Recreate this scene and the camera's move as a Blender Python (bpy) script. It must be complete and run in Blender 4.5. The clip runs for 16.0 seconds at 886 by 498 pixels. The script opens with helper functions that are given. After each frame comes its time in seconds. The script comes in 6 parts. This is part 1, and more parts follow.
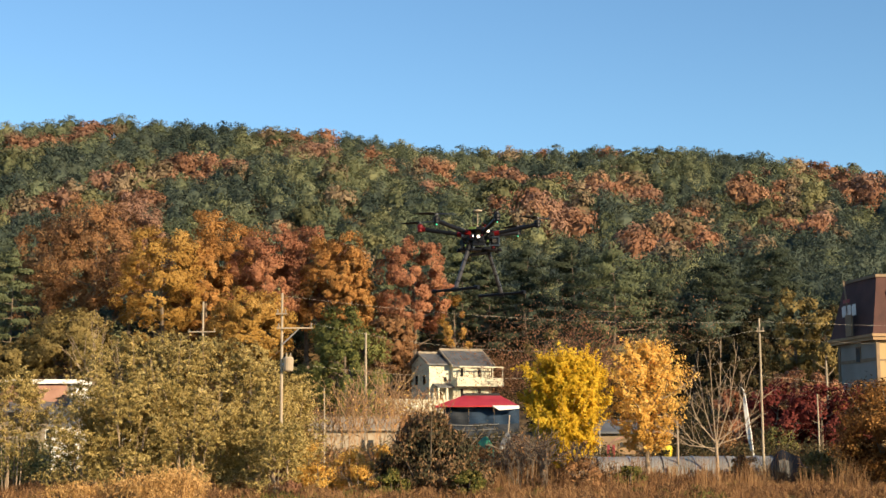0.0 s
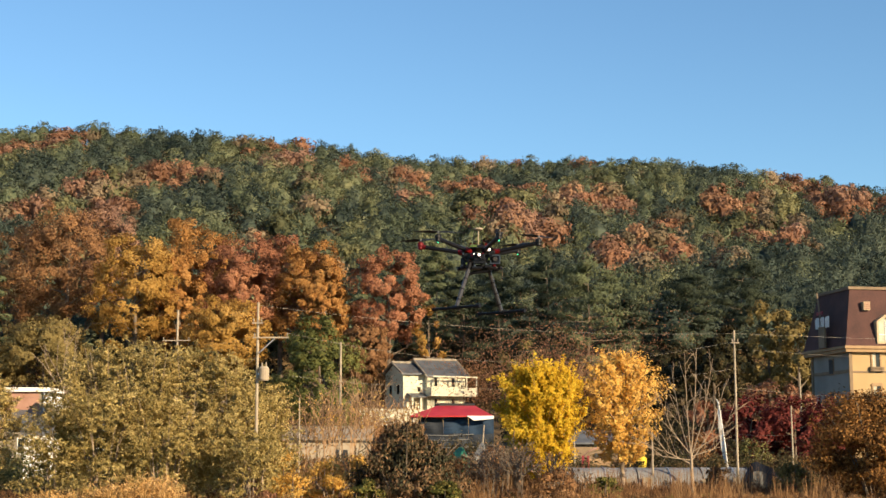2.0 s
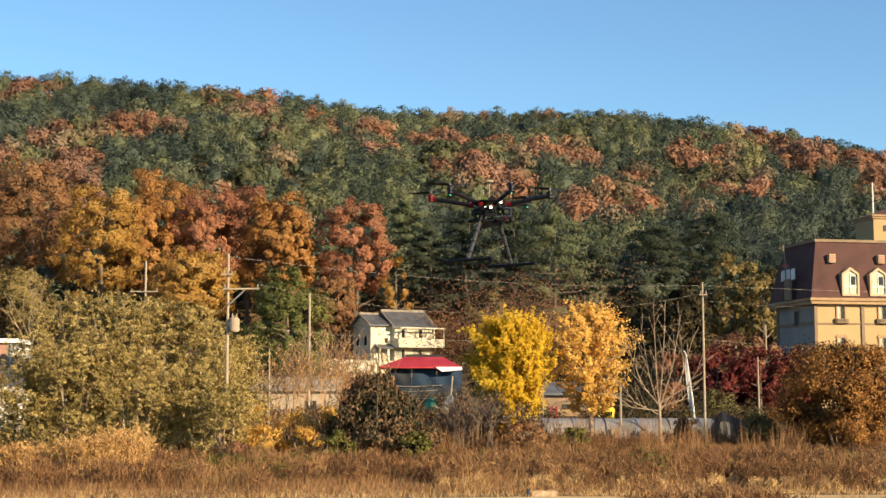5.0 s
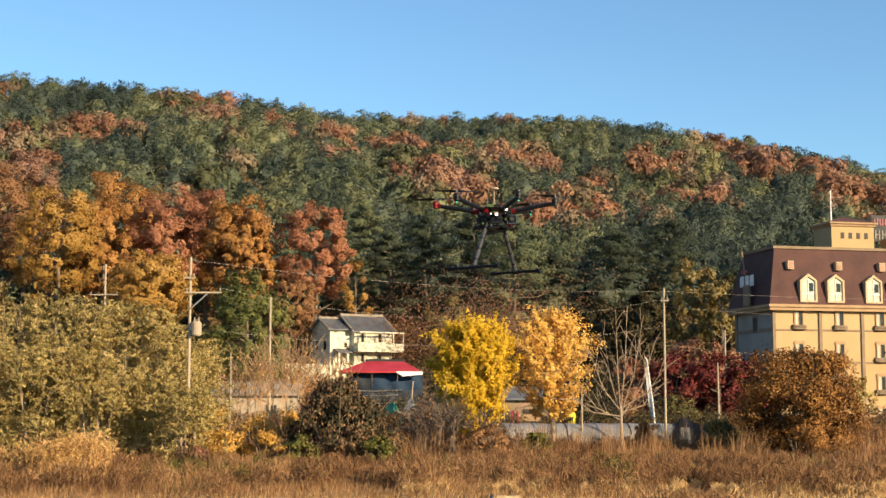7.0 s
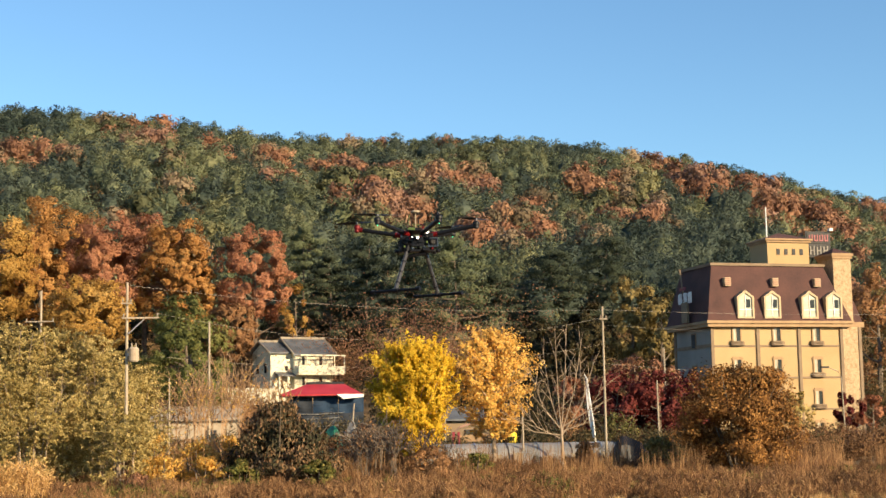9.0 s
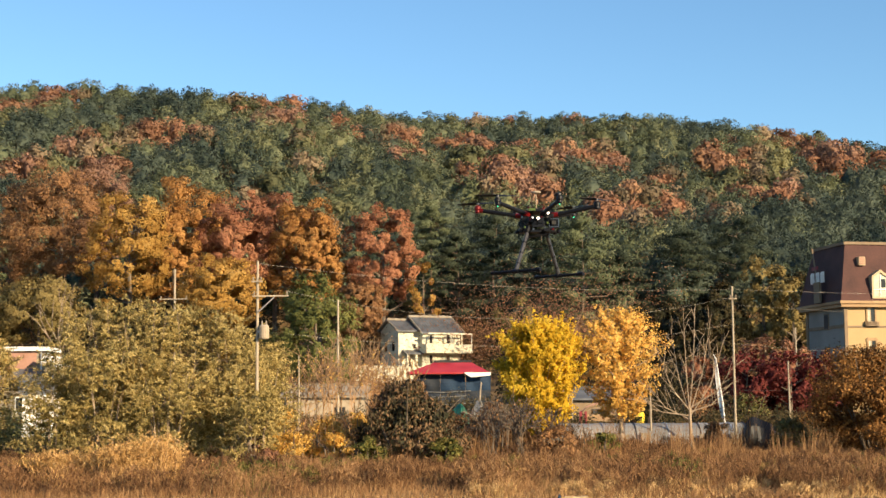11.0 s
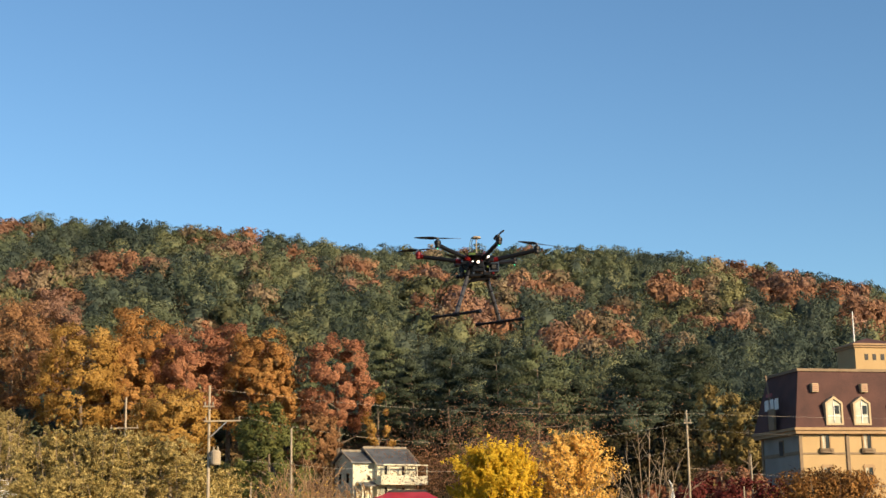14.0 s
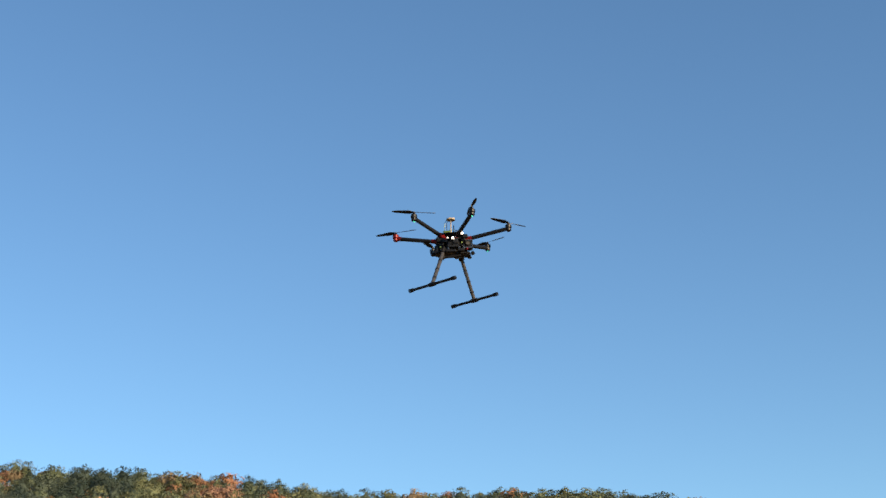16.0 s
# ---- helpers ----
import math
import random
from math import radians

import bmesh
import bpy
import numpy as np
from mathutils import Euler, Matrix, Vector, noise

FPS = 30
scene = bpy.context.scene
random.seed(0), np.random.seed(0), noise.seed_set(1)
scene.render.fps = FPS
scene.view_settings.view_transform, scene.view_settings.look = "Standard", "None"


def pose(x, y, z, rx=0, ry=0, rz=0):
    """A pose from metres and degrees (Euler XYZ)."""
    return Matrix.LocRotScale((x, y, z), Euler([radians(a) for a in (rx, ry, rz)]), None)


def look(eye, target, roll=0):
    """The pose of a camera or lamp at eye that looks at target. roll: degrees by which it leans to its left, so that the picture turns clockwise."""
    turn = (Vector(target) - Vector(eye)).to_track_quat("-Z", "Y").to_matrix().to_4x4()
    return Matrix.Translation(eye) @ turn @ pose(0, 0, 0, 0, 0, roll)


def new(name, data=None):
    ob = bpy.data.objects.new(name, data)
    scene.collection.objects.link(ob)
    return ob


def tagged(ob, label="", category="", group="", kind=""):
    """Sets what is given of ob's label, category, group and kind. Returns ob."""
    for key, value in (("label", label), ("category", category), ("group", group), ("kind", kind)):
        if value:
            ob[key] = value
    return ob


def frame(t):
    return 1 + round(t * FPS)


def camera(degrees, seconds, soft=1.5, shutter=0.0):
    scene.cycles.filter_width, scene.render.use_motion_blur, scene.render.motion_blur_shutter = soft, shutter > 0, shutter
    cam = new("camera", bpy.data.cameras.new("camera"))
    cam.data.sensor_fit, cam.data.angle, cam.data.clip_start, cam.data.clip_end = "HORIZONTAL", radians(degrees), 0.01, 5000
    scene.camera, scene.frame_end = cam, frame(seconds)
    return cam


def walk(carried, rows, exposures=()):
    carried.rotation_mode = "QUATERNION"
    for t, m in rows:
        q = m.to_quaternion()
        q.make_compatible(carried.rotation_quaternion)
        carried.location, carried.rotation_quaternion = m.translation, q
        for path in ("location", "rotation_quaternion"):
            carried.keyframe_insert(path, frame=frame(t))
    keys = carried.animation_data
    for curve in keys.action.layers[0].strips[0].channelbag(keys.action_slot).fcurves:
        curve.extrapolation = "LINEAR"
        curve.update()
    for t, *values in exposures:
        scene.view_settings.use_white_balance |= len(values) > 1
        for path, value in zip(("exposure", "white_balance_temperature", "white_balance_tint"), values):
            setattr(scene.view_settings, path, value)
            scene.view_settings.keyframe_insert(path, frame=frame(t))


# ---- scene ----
def aim(x, y, z, turn, tilt, lean):
    """Pose of the camera from its place, its turn to the left, its tilt upwards and its lean, in degrees."""
    return pose(x, y, z, 0, 0, turn) @ pose(0, 0, 0, 90 + tilt) @ pose(0, 0, 0, 0, 0, lean)


cam = camera(33.49, 16.0)
PATH = [
    (0, aim(0.339, 0.015, 3.544, 3.872, 7.347, -0.283)),
    (0.5, aim(0.314, 0.014, 3.547, 3.743, 7.433, -0.289)),
    (1, aim(0.281, 0.011, 3.560, 3.578, 7.629, -0.304)),
    (1.5, aim(0.245, 0.008, 3.569, 3.229, 7.812, -0.108)),
    (2, aim(0.190, 0.004, 3.592, 2.840, 7.707, -0.052)),
    (2.5, aim(0.135, 0.003, 3.586, 2.282, 7.303, -0.413)),
    (3, aim(0.095, 0.001, 3.595, 1.550, 6.590, -0.413)),
    (3.5, aim(0.059, 0.000, 3.600, 1.414, 6.311, -0.258)),
    (4, aim(0.020, 0.000, 3.597, 1.673, 6.199, -0.164)),
    (6.3, aim(-0.210, 0.002, 3.600, 0.642, 5.233, 0.032)),
    (6.5, aim(-0.242, 0.004, 3.598, 0.255, 5.186, -0.163)),
    (7, aim(-0.320, 0.004, 3.612, -0.138, 5.994, 0.089)),
    (7.5, aim(-0.335, 0.005, 3.612, -0.507, 7.270, 0.246)),
    (8, aim(-0.306, 0.005, 3.604, -1.604, 7.446, -0.318)),
    (8.5, aim(-0.257, 0.003, 3.607, -2.218, 7.053, -0.782)),
    (9, aim(-0.216, -0.001, 3.623, -2.472, 6.796, -0.948)),
    (9.5, aim(-0.189, -0.002, 3.627, -0.851, 6.573, -1.411)),
    (9.7, aim(-0.191, -0.002, 3.632, 0.589, 6.513, -1.453)),
    (11.8, aim(-0.169, -0.003, 3.635, 2.639, 5.893, -0.315)),
    (12, aim(-0.168, -0.003, 3.636, 2.295, 6.019, -0.312)),
    (12.5, aim(-0.153, -0.003, 3.629, 1.582, 6.398, -0.548)),
    (13, aim(-0.125, 0.006, 3.559, 1.237, 7.493, -0.753)),
    (13.5, aim(-0.105, 0.027, 3.417, 0.979, 9.509, -0.761)),
    (14, aim(-0.101, 0.073, 3.148, 0.718, 11.195, -0.809)),
    (14.5, aim(-0.104, 0.151, 2.783, 0.730, 12.646, -0.965)),
    (15, aim(-0.096, 0.237, 2.450, 0.665, 16.034, -1.087)),
    (15.5, aim(-0.093, 0.145, 2.050, 0.105, 19.561, -1.268)),
    (16, aim(-0.099, 0.098, 1.572, -0.234, 20.786, -1.683)),
]
walk(cam, PATH, [(0, 0.96), (2, 0.95), (4, 0.98), (7, 1.05), (7.5, 1.0), (8.5, 1.08), (9.5, 1.08), (12, 1.08), (13, 1.04), (13.5, 1.03), (14, 0.82), (14.5, 0.93), (15, 0.94), (15.5, 0.74), (16, 0.97)])

# ---- daylight: low warm sun from the right behind the camera, clear sky ----
SUN_AZ, SUN_EL = 131.0, 19.0
world = bpy.data.worlds.new("clear_sky")
scene.world = world
world.use_nodes = True
sky = world.node_tree.nodes.new("ShaderNodeTexSky")
sky.sky_type, sky.sun_disc = "NISHITA", False
sky.sun_elevation, sky.sun_rotation = radians(SUN_EL), radians(SUN_AZ)
sky.air_density, sky.dust_density, sky.ozone_density = 1.0, 0.1, 2.6
back = world.node_tree.nodes["Background"]
back.inputs[1].default_value = 0.081
tint = world.node_tree.nodes.new("ShaderNodeMix")
tint.data_type, tint.blend_type = "RGBA", "MULTIPLY"
tint.inputs["Factor"].default_value = 1.0
tint.inputs[7].default_value = (0.82, 1.0, 1.08, 1)
world.node_tree.links.new(sky.outputs[0], tint.inputs[6])
world.node_tree.links.new(tint.outputs[2], back.inputs[0])
sun_data = bpy.data.lights.new("sun", "SUN")
sun_data.energy, sun_data.angle, sun_data.color = 5.0, radians(0.5), (1.0, 0.77, 0.49)
sun = new("sun", sun_data)
sun.matrix_world = look((100 * math.sin(radians(SUN_AZ)), 100 * math.cos(radians(SUN_AZ)), 100 * math.tan(radians(SUN_EL))), (0, 0, 0))

# ---- materials ----


def surface(name, cols, rough=0.85, scale=2.0, fine=25.0, bump=0.3, metal=0.0, spread=0.35, dist=0.02, island=0.0, clear=0.0):
    """A worn surface: colours mixed by coarse and fine noise, with fine relief. island: how far each loose piece differs."""
    m = bpy.data.materials.new(name)
    m.use_nodes = True
    n, l = m.node_tree.nodes, m.node_tree.links
    b = n["Principled BSDF"]
    co = n.new("ShaderNodeTexCoord")
    big, small = n.new("ShaderNodeTexNoise"), n.new("ShaderNodeTexNoise")
    big.inputs["Scale"].default_value, small.inputs["Scale"].default_value = scale, fine
    big.inputs["Detail"].default_value = 4
    add = n.new("ShaderNodeMath")
    add.operation = "MULTIPLY_ADD"
    add.inputs[1].default_value = spread
    ramp = n.new("ShaderNodeValToRGB")
    while len(ramp.color_ramp.elements) < len(cols):
        ramp.color_ramp.elements.new(0.5)
    for i, (e, c) in enumerate(zip(ramp.color_ramp.elements, cols)):
        e.position = 0.25 + 0.5 * i / max(1, len(cols) - 1)
        e.color = (*c, 1)
    for t in (big, small):
        l.new(co.outputs["Object"], t.inputs["Vector"])
    sub = n.new("ShaderNodeMath")
    sub.operation = "SUBTRACT"
    sub.inputs[1].default_value = 0.5
    l.new(small.outputs[0], sub.inputs[0])
    l.new(sub.outputs[0], add.inputs[0])
    l.new(big.outputs[0], add.inputs[2])
    last = add
    if island:
        geo = n.new("ShaderNodeNewGeometry")
        s2, a2 = n.new("ShaderNodeMath"), n.new("ShaderNodeMath")
        s2.operation, a2.operation = "SUBTRACT", "MULTIPLY_ADD"
        s2.inputs[1].default_value, a2.inputs[1].default_value = 0.5, island
        l.new(geo.outputs["Random Per Island"], s2.inputs[0])
        l.new(s2.outputs[0], a2.inputs[0])
        l.new(add.outputs[0], a2.inputs[2])
        last = a2
    l.new(last.outputs[0], ramp.inputs[0])
    l.new(ramp.outputs[0], b.inputs["Base Color"])
    b.inputs["Roughness"].default_value, b.inputs["Metallic"].default_value = rough, metal
    if bump:
        bp = n.new("ShaderNodeBump")
        bp.inputs["Strength"].default_value, bp.inputs["Distance"].default_value = bump, dist
        l.new(small.outputs[0], bp.inputs["Height"])
        l.new(bp.outputs[0], b.inputs["Normal"])
    if clear:
        tr = n.new("ShaderNodeBsdfTranslucent")
        mix = n.new("ShaderNodeMixShader")
        mix.inputs[0].default_value = clear
        l.new(ramp.outputs[0], tr.inputs[0])
        l.new(b.outputs[0], mix.inputs[1])
        l.new(tr.outputs[0], mix.inputs[2])
        l.new(mix.outputs[0], n["Material Output"].inputs[0])
    return m


def leaf(name, cols, scale=0.35, island=0.5, clear=0.3, each=0.0):
    """Foliage; each: how far one tree differs from the next, by the number that every tree of a forest carries."""
    m = surface(name, cols, 0.75, scale, scale * 6, 0, 0, 0.5, island=island, clear=clear)
    if each:
        n, l = m.node_tree.nodes, m.node_tree.links
        own, s2, a2 = n.new("ShaderNodeAttribute"), n.new("ShaderNodeMath"), n.new("ShaderNodeMath")
        own.attribute_name = "tree"
        s2.operation, a2.operation = "SUBTRACT", "MULTIPLY_ADD"
        s2.inputs[1].default_value, a2.inputs[1].default_value = 0.5, each
        ramp = n["Color Ramp"]
        l.new(own.outputs["Fac"], s2.inputs[0])
        l.new(s2.outputs[0], a2.inputs[0])
        l.new(ramp.inputs[0].links[0].from_socket, a2.inputs[2])
        l.new(a2.outputs[0], ramp.inputs[0])
    m.node_tree.nodes["Principled BSDF"].inputs["Specular IOR Level"].default_value = 0.15
    return m


def glow(name, col, power):
    m = bpy.data.materials.new(name)
    m.use_nodes = True
    b = m.node_tree.nodes["Principled BSDF"]
    b.inputs["Base Color"].default_value = (*col, 1)
    b.inputs["Emission Color"].default_value = (*col, 1)
    b.inputs["Emission Strength"].default_value = power
    return m


def pane_glass(name, col):
    m = surface(name, [col, tuple(c * 1.3 for c in col)], 0.12, 0.5, 3, 0)
    m.node_tree.nodes["Principled BSDF"].inputs["Specular IOR Level"].default_value = 0.3
    return m


M_GROUND = surface("dry_soil_and_litter", [(0.075, 0.055, 0.03), (0.15, 0.1, 0.052), (0.24, 0.16, 0.08)], 0.95, 0.12, 2.5, 0.6, spread=0.6, dist=0.1)
M_ROAD = surface("pale_dirt_track", [(0.404, 0.273, 0.131), (0.559, 0.388, 0.192), (0.665, 0.47, 0.245)], 0.9, 0.25, 6, 0.4, dist=0.03)
for m in (M_GROUND, M_ROAD):
    m.node_tree.nodes["Principled BSDF"].inputs["Specular IOR Level"].default_value = 0.04
M_BARK = surface("grey_brown_bark", [(0.09, 0.065, 0.045), (0.2, 0.155, 0.11)], 0.9, 2, 18, 0.6)
M_PALEBARK = surface("pale_bark", [(0.203, 0.146, 0.0975), (0.392, 0.299, 0.202)], 0.85, 2, 18, 0.5)
M_TWIG = surface("peach_twigs", [(0.2808, 0.1596, 0.074), (0.4368, 0.2736, 0.1406)], 0.85, 1, 10, 0)
M_CONCRETE = surface("weathered_concrete", [(0.2, 0.165, 0.12), (0.33, 0.275, 0.2)], 0.85, 1.5, 20, 0.3)
M_STEEL = surface("galvanised_steel", [(0.35, 0.36, 0.37), (0.55, 0.55, 0.55)], 0.4, 3, 30, 0.1, 0.7)
M_WIRE = surface("dull_wire", [(0.13, 0.12, 0.105), (0.22, 0.2, 0.175)], 0.5, 3, 30, 0, 0.4)
M_WHITE = surface("white_paint", [(0.72, 0.70, 0.64), (0.84, 0.82, 0.77)], 0.6, 0.8, 14, 0.1)
M_STUCCO = surface("cream_stucco", [(0.335, 0.225, 0.1), (0.39, 0.268, 0.128), (0.425, 0.298, 0.147)], 0.85, 0.25, 9, 0.25)
M_TRIM = surface("brown_grey_trim", [(0.16, 0.11, 0.065), (0.24, 0.17, 0.1)], 0.8, 1.2, 15, 0.2)
M_CORNICE = surface("tan_cornice", [(0.27, 0.17, 0.085), (0.37, 0.245, 0.125)], 0.8, 1.2, 15, 0.2)
M_ROOF = surface("red_brown_shingle", [(0.042, 0.016, 0.013), (0.066, 0.026, 0.02), (0.085, 0.034, 0.026)], 0.85, 0.5, 10, 0.6, spread=0.6)
M_STONE = surface("pale_stone_cladding", [(0.26, 0.175, 0.09), (0.38, 0.27, 0.15), (0.46, 0.345, 0.205)], 0.85, 4.0, 11, 0.6, spread=0.8, dist=0.05)
M_PANE = pane_glass("window_glass", (0.022, 0.023, 0.022))
M_PALEPANE = surface("curtained_glass", [(0.3, 0.31, 0.23), (0.5, 0.48, 0.36)], 0.25, 1.5, 4, 0)
M_CREAM = surface("cream_white_render", [(0.56, 0.52, 0.37), (0.66, 0.62, 0.46)], 0.7, 0.6, 10, 0.15)
M_POLE = surface("tan_weathered_pole", [(0.27, 0.215, 0.15), (0.42, 0.35, 0.25)], 0.85, 1.5, 20, 0.3)
M_FRAME = surface("cream_window_frame", [(0.37, 0.27, 0.155), (0.47, 0.36, 0.22)], 0.75, 1.2, 15, 0.15)
M_SLATE = surface("grey_roof_tile", [(0.05, 0.055, 0.06), (0.10, 0.105, 0.11), (0.14, 0.145, 0.15)], 0.6, 0.7, 8, 0.4)
M_DARK = surface("dark_shadowed_material", [(0.012, 0.012, 0.013), (0.035, 0.033, 0.03)], 0.7, 2, 15, 0.2)
M_REDROOF = surface("faded_red_sheet", [(0.2952, 0.0131, 0.0164), (0.3936, 0.0246, 0.0262), (0.4264, 0.0492, 0.0451)], 0.5, 0.8, 9, 0.15)
M_BLUE = surface("blue_tarpaulin", [(0.0048, 0.018, 0.0413), (0.0096, 0.0315, 0.0675), (0.0192, 0.045, 0.0825)], 0.85, 1.1, 5, 0.4)
M_NAVY = surface("dark_navy_sheeting", [(0.0042, 0.0078, 0.0132), (0.0098, 0.0156, 0.0252), (0.028, 0.0358, 0.045)], 0.8, 1.3, 7, 0.4)
M_GREEN = surface("green_tarpaulin", [(0.0225, 0.158, 0.088), (0.045, 0.245, 0.144)], 0.5, 1.3, 6, 0.3)
M_FILM = surface("milky_plastic_film", [(0.128, 0.128, 0.124), (0.2, 0.196, 0.184), (0.288, 0.28, 0.256)], 0.55, 0.6, 6, 0.3, dist=0.03)
M_BRICK = surface("dusty_pink_brick", [(0.288, 0.152, 0.104), (0.384, 0.216, 0.152)], 0.85, 1, 9, 0.3)
M_YELLOW = surface("yellow_plastic", [(0.7, 0.5, 0.02), (0.8, 0.6, 0.05)], 0.4, 2, 12, 0.05)
M_CARBON = surface("black_carbon_fibre", [(0.0014, 0.0018, 0.0034), (0.005, 0.0055, 0.008)], 0.5, 20, 220, 0.05, dist=0.001)
M_BLACK = surface("black_plastic", [(0.0016, 0.002, 0.0036), (0.006, 0.0065, 0.009)], 0.45, 20, 160, 0.1, dist=0.001)
for m in (M_CARBON, M_BLACK):
    m.node_tree.nodes["Principled BSDF"].inputs["Specular IOR Level"].default_value = 0.12
M_LEG = surface("grey_sheen_carbon_tube", [(0.018, 0.018, 0.021), (0.05, 0.048, 0.05)], 0.35, 20, 200, 0.05, dist=0.001)
M_RED = surface("red_anodised_metal", [(0.1, 0.005, 0.006), (0.17, 0.009, 0.01)], 0.35, 20, 120, 0, 0.3)
M_SILVER = surface("bare_aluminium", [(0.08, 0.08, 0.085), (0.18, 0.18, 0.18)], 0.3, 20, 120, 0, 0.9)
M_PCB = surface("green_wiring", [(0.03, 0.06, 0.01), (0.1, 0.15, 0.02)], 0.5, 40, 120, 0)
M_LED = glow("green_led", (0.05, 0.75, 0.4), 0.7)
M_LAMP = glow("white_led", (1.0, 0.85, 0.72), 1.3)
# Shade on the motel's side wall put into a greyer stucco colour.
M_SIDEWALL = surface("shade_grey_stucco", [(0.2, 0.185, 0.16), (0.3, 0.28, 0.245)], 0.9, 0.4, 9, 0.25)
M_SIGNRED = surface("red_sign_paint", [(0.16, 0.012, 0.02), (0.26, 0.03, 0.04)], 0.5, 2, 20, 0.1)

for dull in (M_CARBON, M_BLACK, M_RED):
    dull.node_tree.nodes["Principled BSDF"].inputs["Specular IOR Level"].default_value = 0.25

# Hill foliage: distance haze is put into the colours as extra blue.
L_PINE = leaf("pine_needles", [(0.0735, 0.0924, 0.0564), (0.1233, 0.1474, 0.0855), (0.1791, 0.1959, 0.1098)], 0.08, 0.1, 0.25, 0.5)
L_PINE_LIGHT = leaf("light_pine_needles", [(0.107, 0.1237, 0.0624), (0.1718, 0.1846, 0.0935), (0.2365, 0.2407, 0.1242)], 0.08, 0.1, 0.25, 0.5)
L_TAN = leaf("tan_fading_leaves", [(0.13, 0.1, 0.06), (0.21, 0.155, 0.096), (0.28, 0.21, 0.132)], 0.08, 0.1, 0.25, 0.5)
L_PINK = leaf("pinkish_brown_leaves", [(0.1799, 0.1027, 0.0697), (0.2925, 0.1676, 0.1121), (0.3825, 0.2293, 0.1551)], 0.08, 0.1, 0.25)
L_PINE_DARK = leaf("dark_pine_needles", [(0.0403, 0.0589, 0.0467), (0.0685, 0.0903, 0.0687), (0.1004, 0.1229, 0.0882)], 0.08, 0.1, 0.25, 0.5)
L_OLIVE = leaf("olive_foliage", [(0.1, 0.1, 0.036), (0.185, 0.17, 0.06), (0.28, 0.235, 0.08)], 0.1)
L_WILLOW = leaf("dark_green_foliage", [(0.0919, 0.1028, 0.033), (0.1675, 0.1737, 0.0534), (0.2593, 0.2443, 0.0736)], 0.1, 0.25, 0.35)
# Pine needles with the shade of the hill foot in their colour.
L_SHADE = leaf("shaded_pine_needles", [(0.0367, 0.0488, 0.0306), (0.0643, 0.0794, 0.0484), (0.0965, 0.1122, 0.0664)], 0.1, 0.22, 0.4)
L_MOSS = leaf("olive_hill_foliage", [(0.0829, 0.0889, 0.0448), (0.141, 0.141, 0.0693), (0.2074, 0.1981, 0.0933)], 0.08, 0.1, 0.25, 0.5)
L_RUST = leaf("rust_oak_leaves", [(0.1575, 0.0781, 0.0471), (0.2812, 0.1404, 0.0814), (0.3825, 0.2053, 0.1198)], 0.1, 0.1, 0.25)
L_ORANGE = leaf("orange_leaves", [(0.2476, 0.1142, 0.0379), (0.4158, 0.2082, 0.0632), (0.5344, 0.3075, 0.1073)], 0.2, 0.2)
L_HILL = leaf("faded_orange_leaves", [(0.1637, 0.0842, 0.0519), (0.2864, 0.1508, 0.0888), (0.3886, 0.2263, 0.129)], 0.1, 0.1, 0.25, 0.5)
L_RED = leaf("red_brown_leaves", [(0.2115, 0.0885, 0.0546), (0.3759, 0.1676, 0.091), (0.5044, 0.2547, 0.1323)], 0.2, 0.2)
L_BROWN = leaf("brown_leaves", [(0.1691, 0.0871, 0.0436), (0.3019, 0.1597, 0.0726), (0.4347, 0.2481, 0.115)], 0.2, 0.2)
L_BRASS = leaf("olive_gold_leaves", [(0.14, 0.11, 0.04), (0.25, 0.19, 0.07), (0.36, 0.275, 0.11)], 0.25, 0.2)
L_UMBER = leaf("umber_weeds", [(0.0935, 0.0493, 0.0255), (0.17, 0.0918, 0.0425), (0.2465, 0.1403, 0.0663)], 0.2)
L_YELLOW = leaf("amber_leaves", [(0.2769, 0.1499, 0.0387), (0.4154, 0.2424, 0.0581), (0.5169, 0.3261, 0.1032)], 0.25, 0.2)
L_GINKGO = leaf("yellow_ginkgo_leaves", [(0.4551, 0.2954, 0.0198), (0.6926, 0.4679, 0.0352), (0.8113, 0.591, 0.0715)], 0.5, 0.4, 0.5)
L_PEACH = leaf("pale_orange_leaves", [(0.55, 0.3049, 0.0646), (0.76, 0.4722, 0.1119), (0.85, 0.5902, 0.198)], 0.5, 0.4, 0.45)
L_LOCUST = leaf("grey_green_leaflets", [(0.2404, 0.1881, 0.0608), (0.418, 0.3217, 0.1122), (0.5852, 0.4505, 0.187)], 0.5, 0.6, 0.3)
L_DUSK = leaf("dark_purple_brown_leaves", [(0.045, 0.0462, 0.024), (0.102, 0.0784, 0.042), (0.3, 0.175, 0.09)], 0.6)
L_BRONZE = leaf("bronze_leaves", [(0.1056, 0.0522, 0.0188), (0.2608, 0.1247, 0.0376), (0.4347, 0.2211, 0.0648)], 0.45)
L_CRIMSON = leaf("crimson_maple_leaves", [(0.078, 0.0132, 0.0115), (0.132, 0.0252, 0.0218), (0.18, 0.048, 0.0371)], 0.5)
# Dark scrub leaves, darkened further to stand for shade under the hill.
L_SCRUB = leaf("dark_shaded_scrub_leaves", [(0.0287, 0.0295, 0.0145), (0.0656, 0.0558, 0.0255), (0.123, 0.0861, 0.0391)], 0.15)
L_GRASS = leaf("rusty_dry_grass", [(0.11, 0.055, 0.026), (0.22, 0.115, 0.05), (0.33, 0.195, 0.09)], 0.16, 0.5, 0.15)
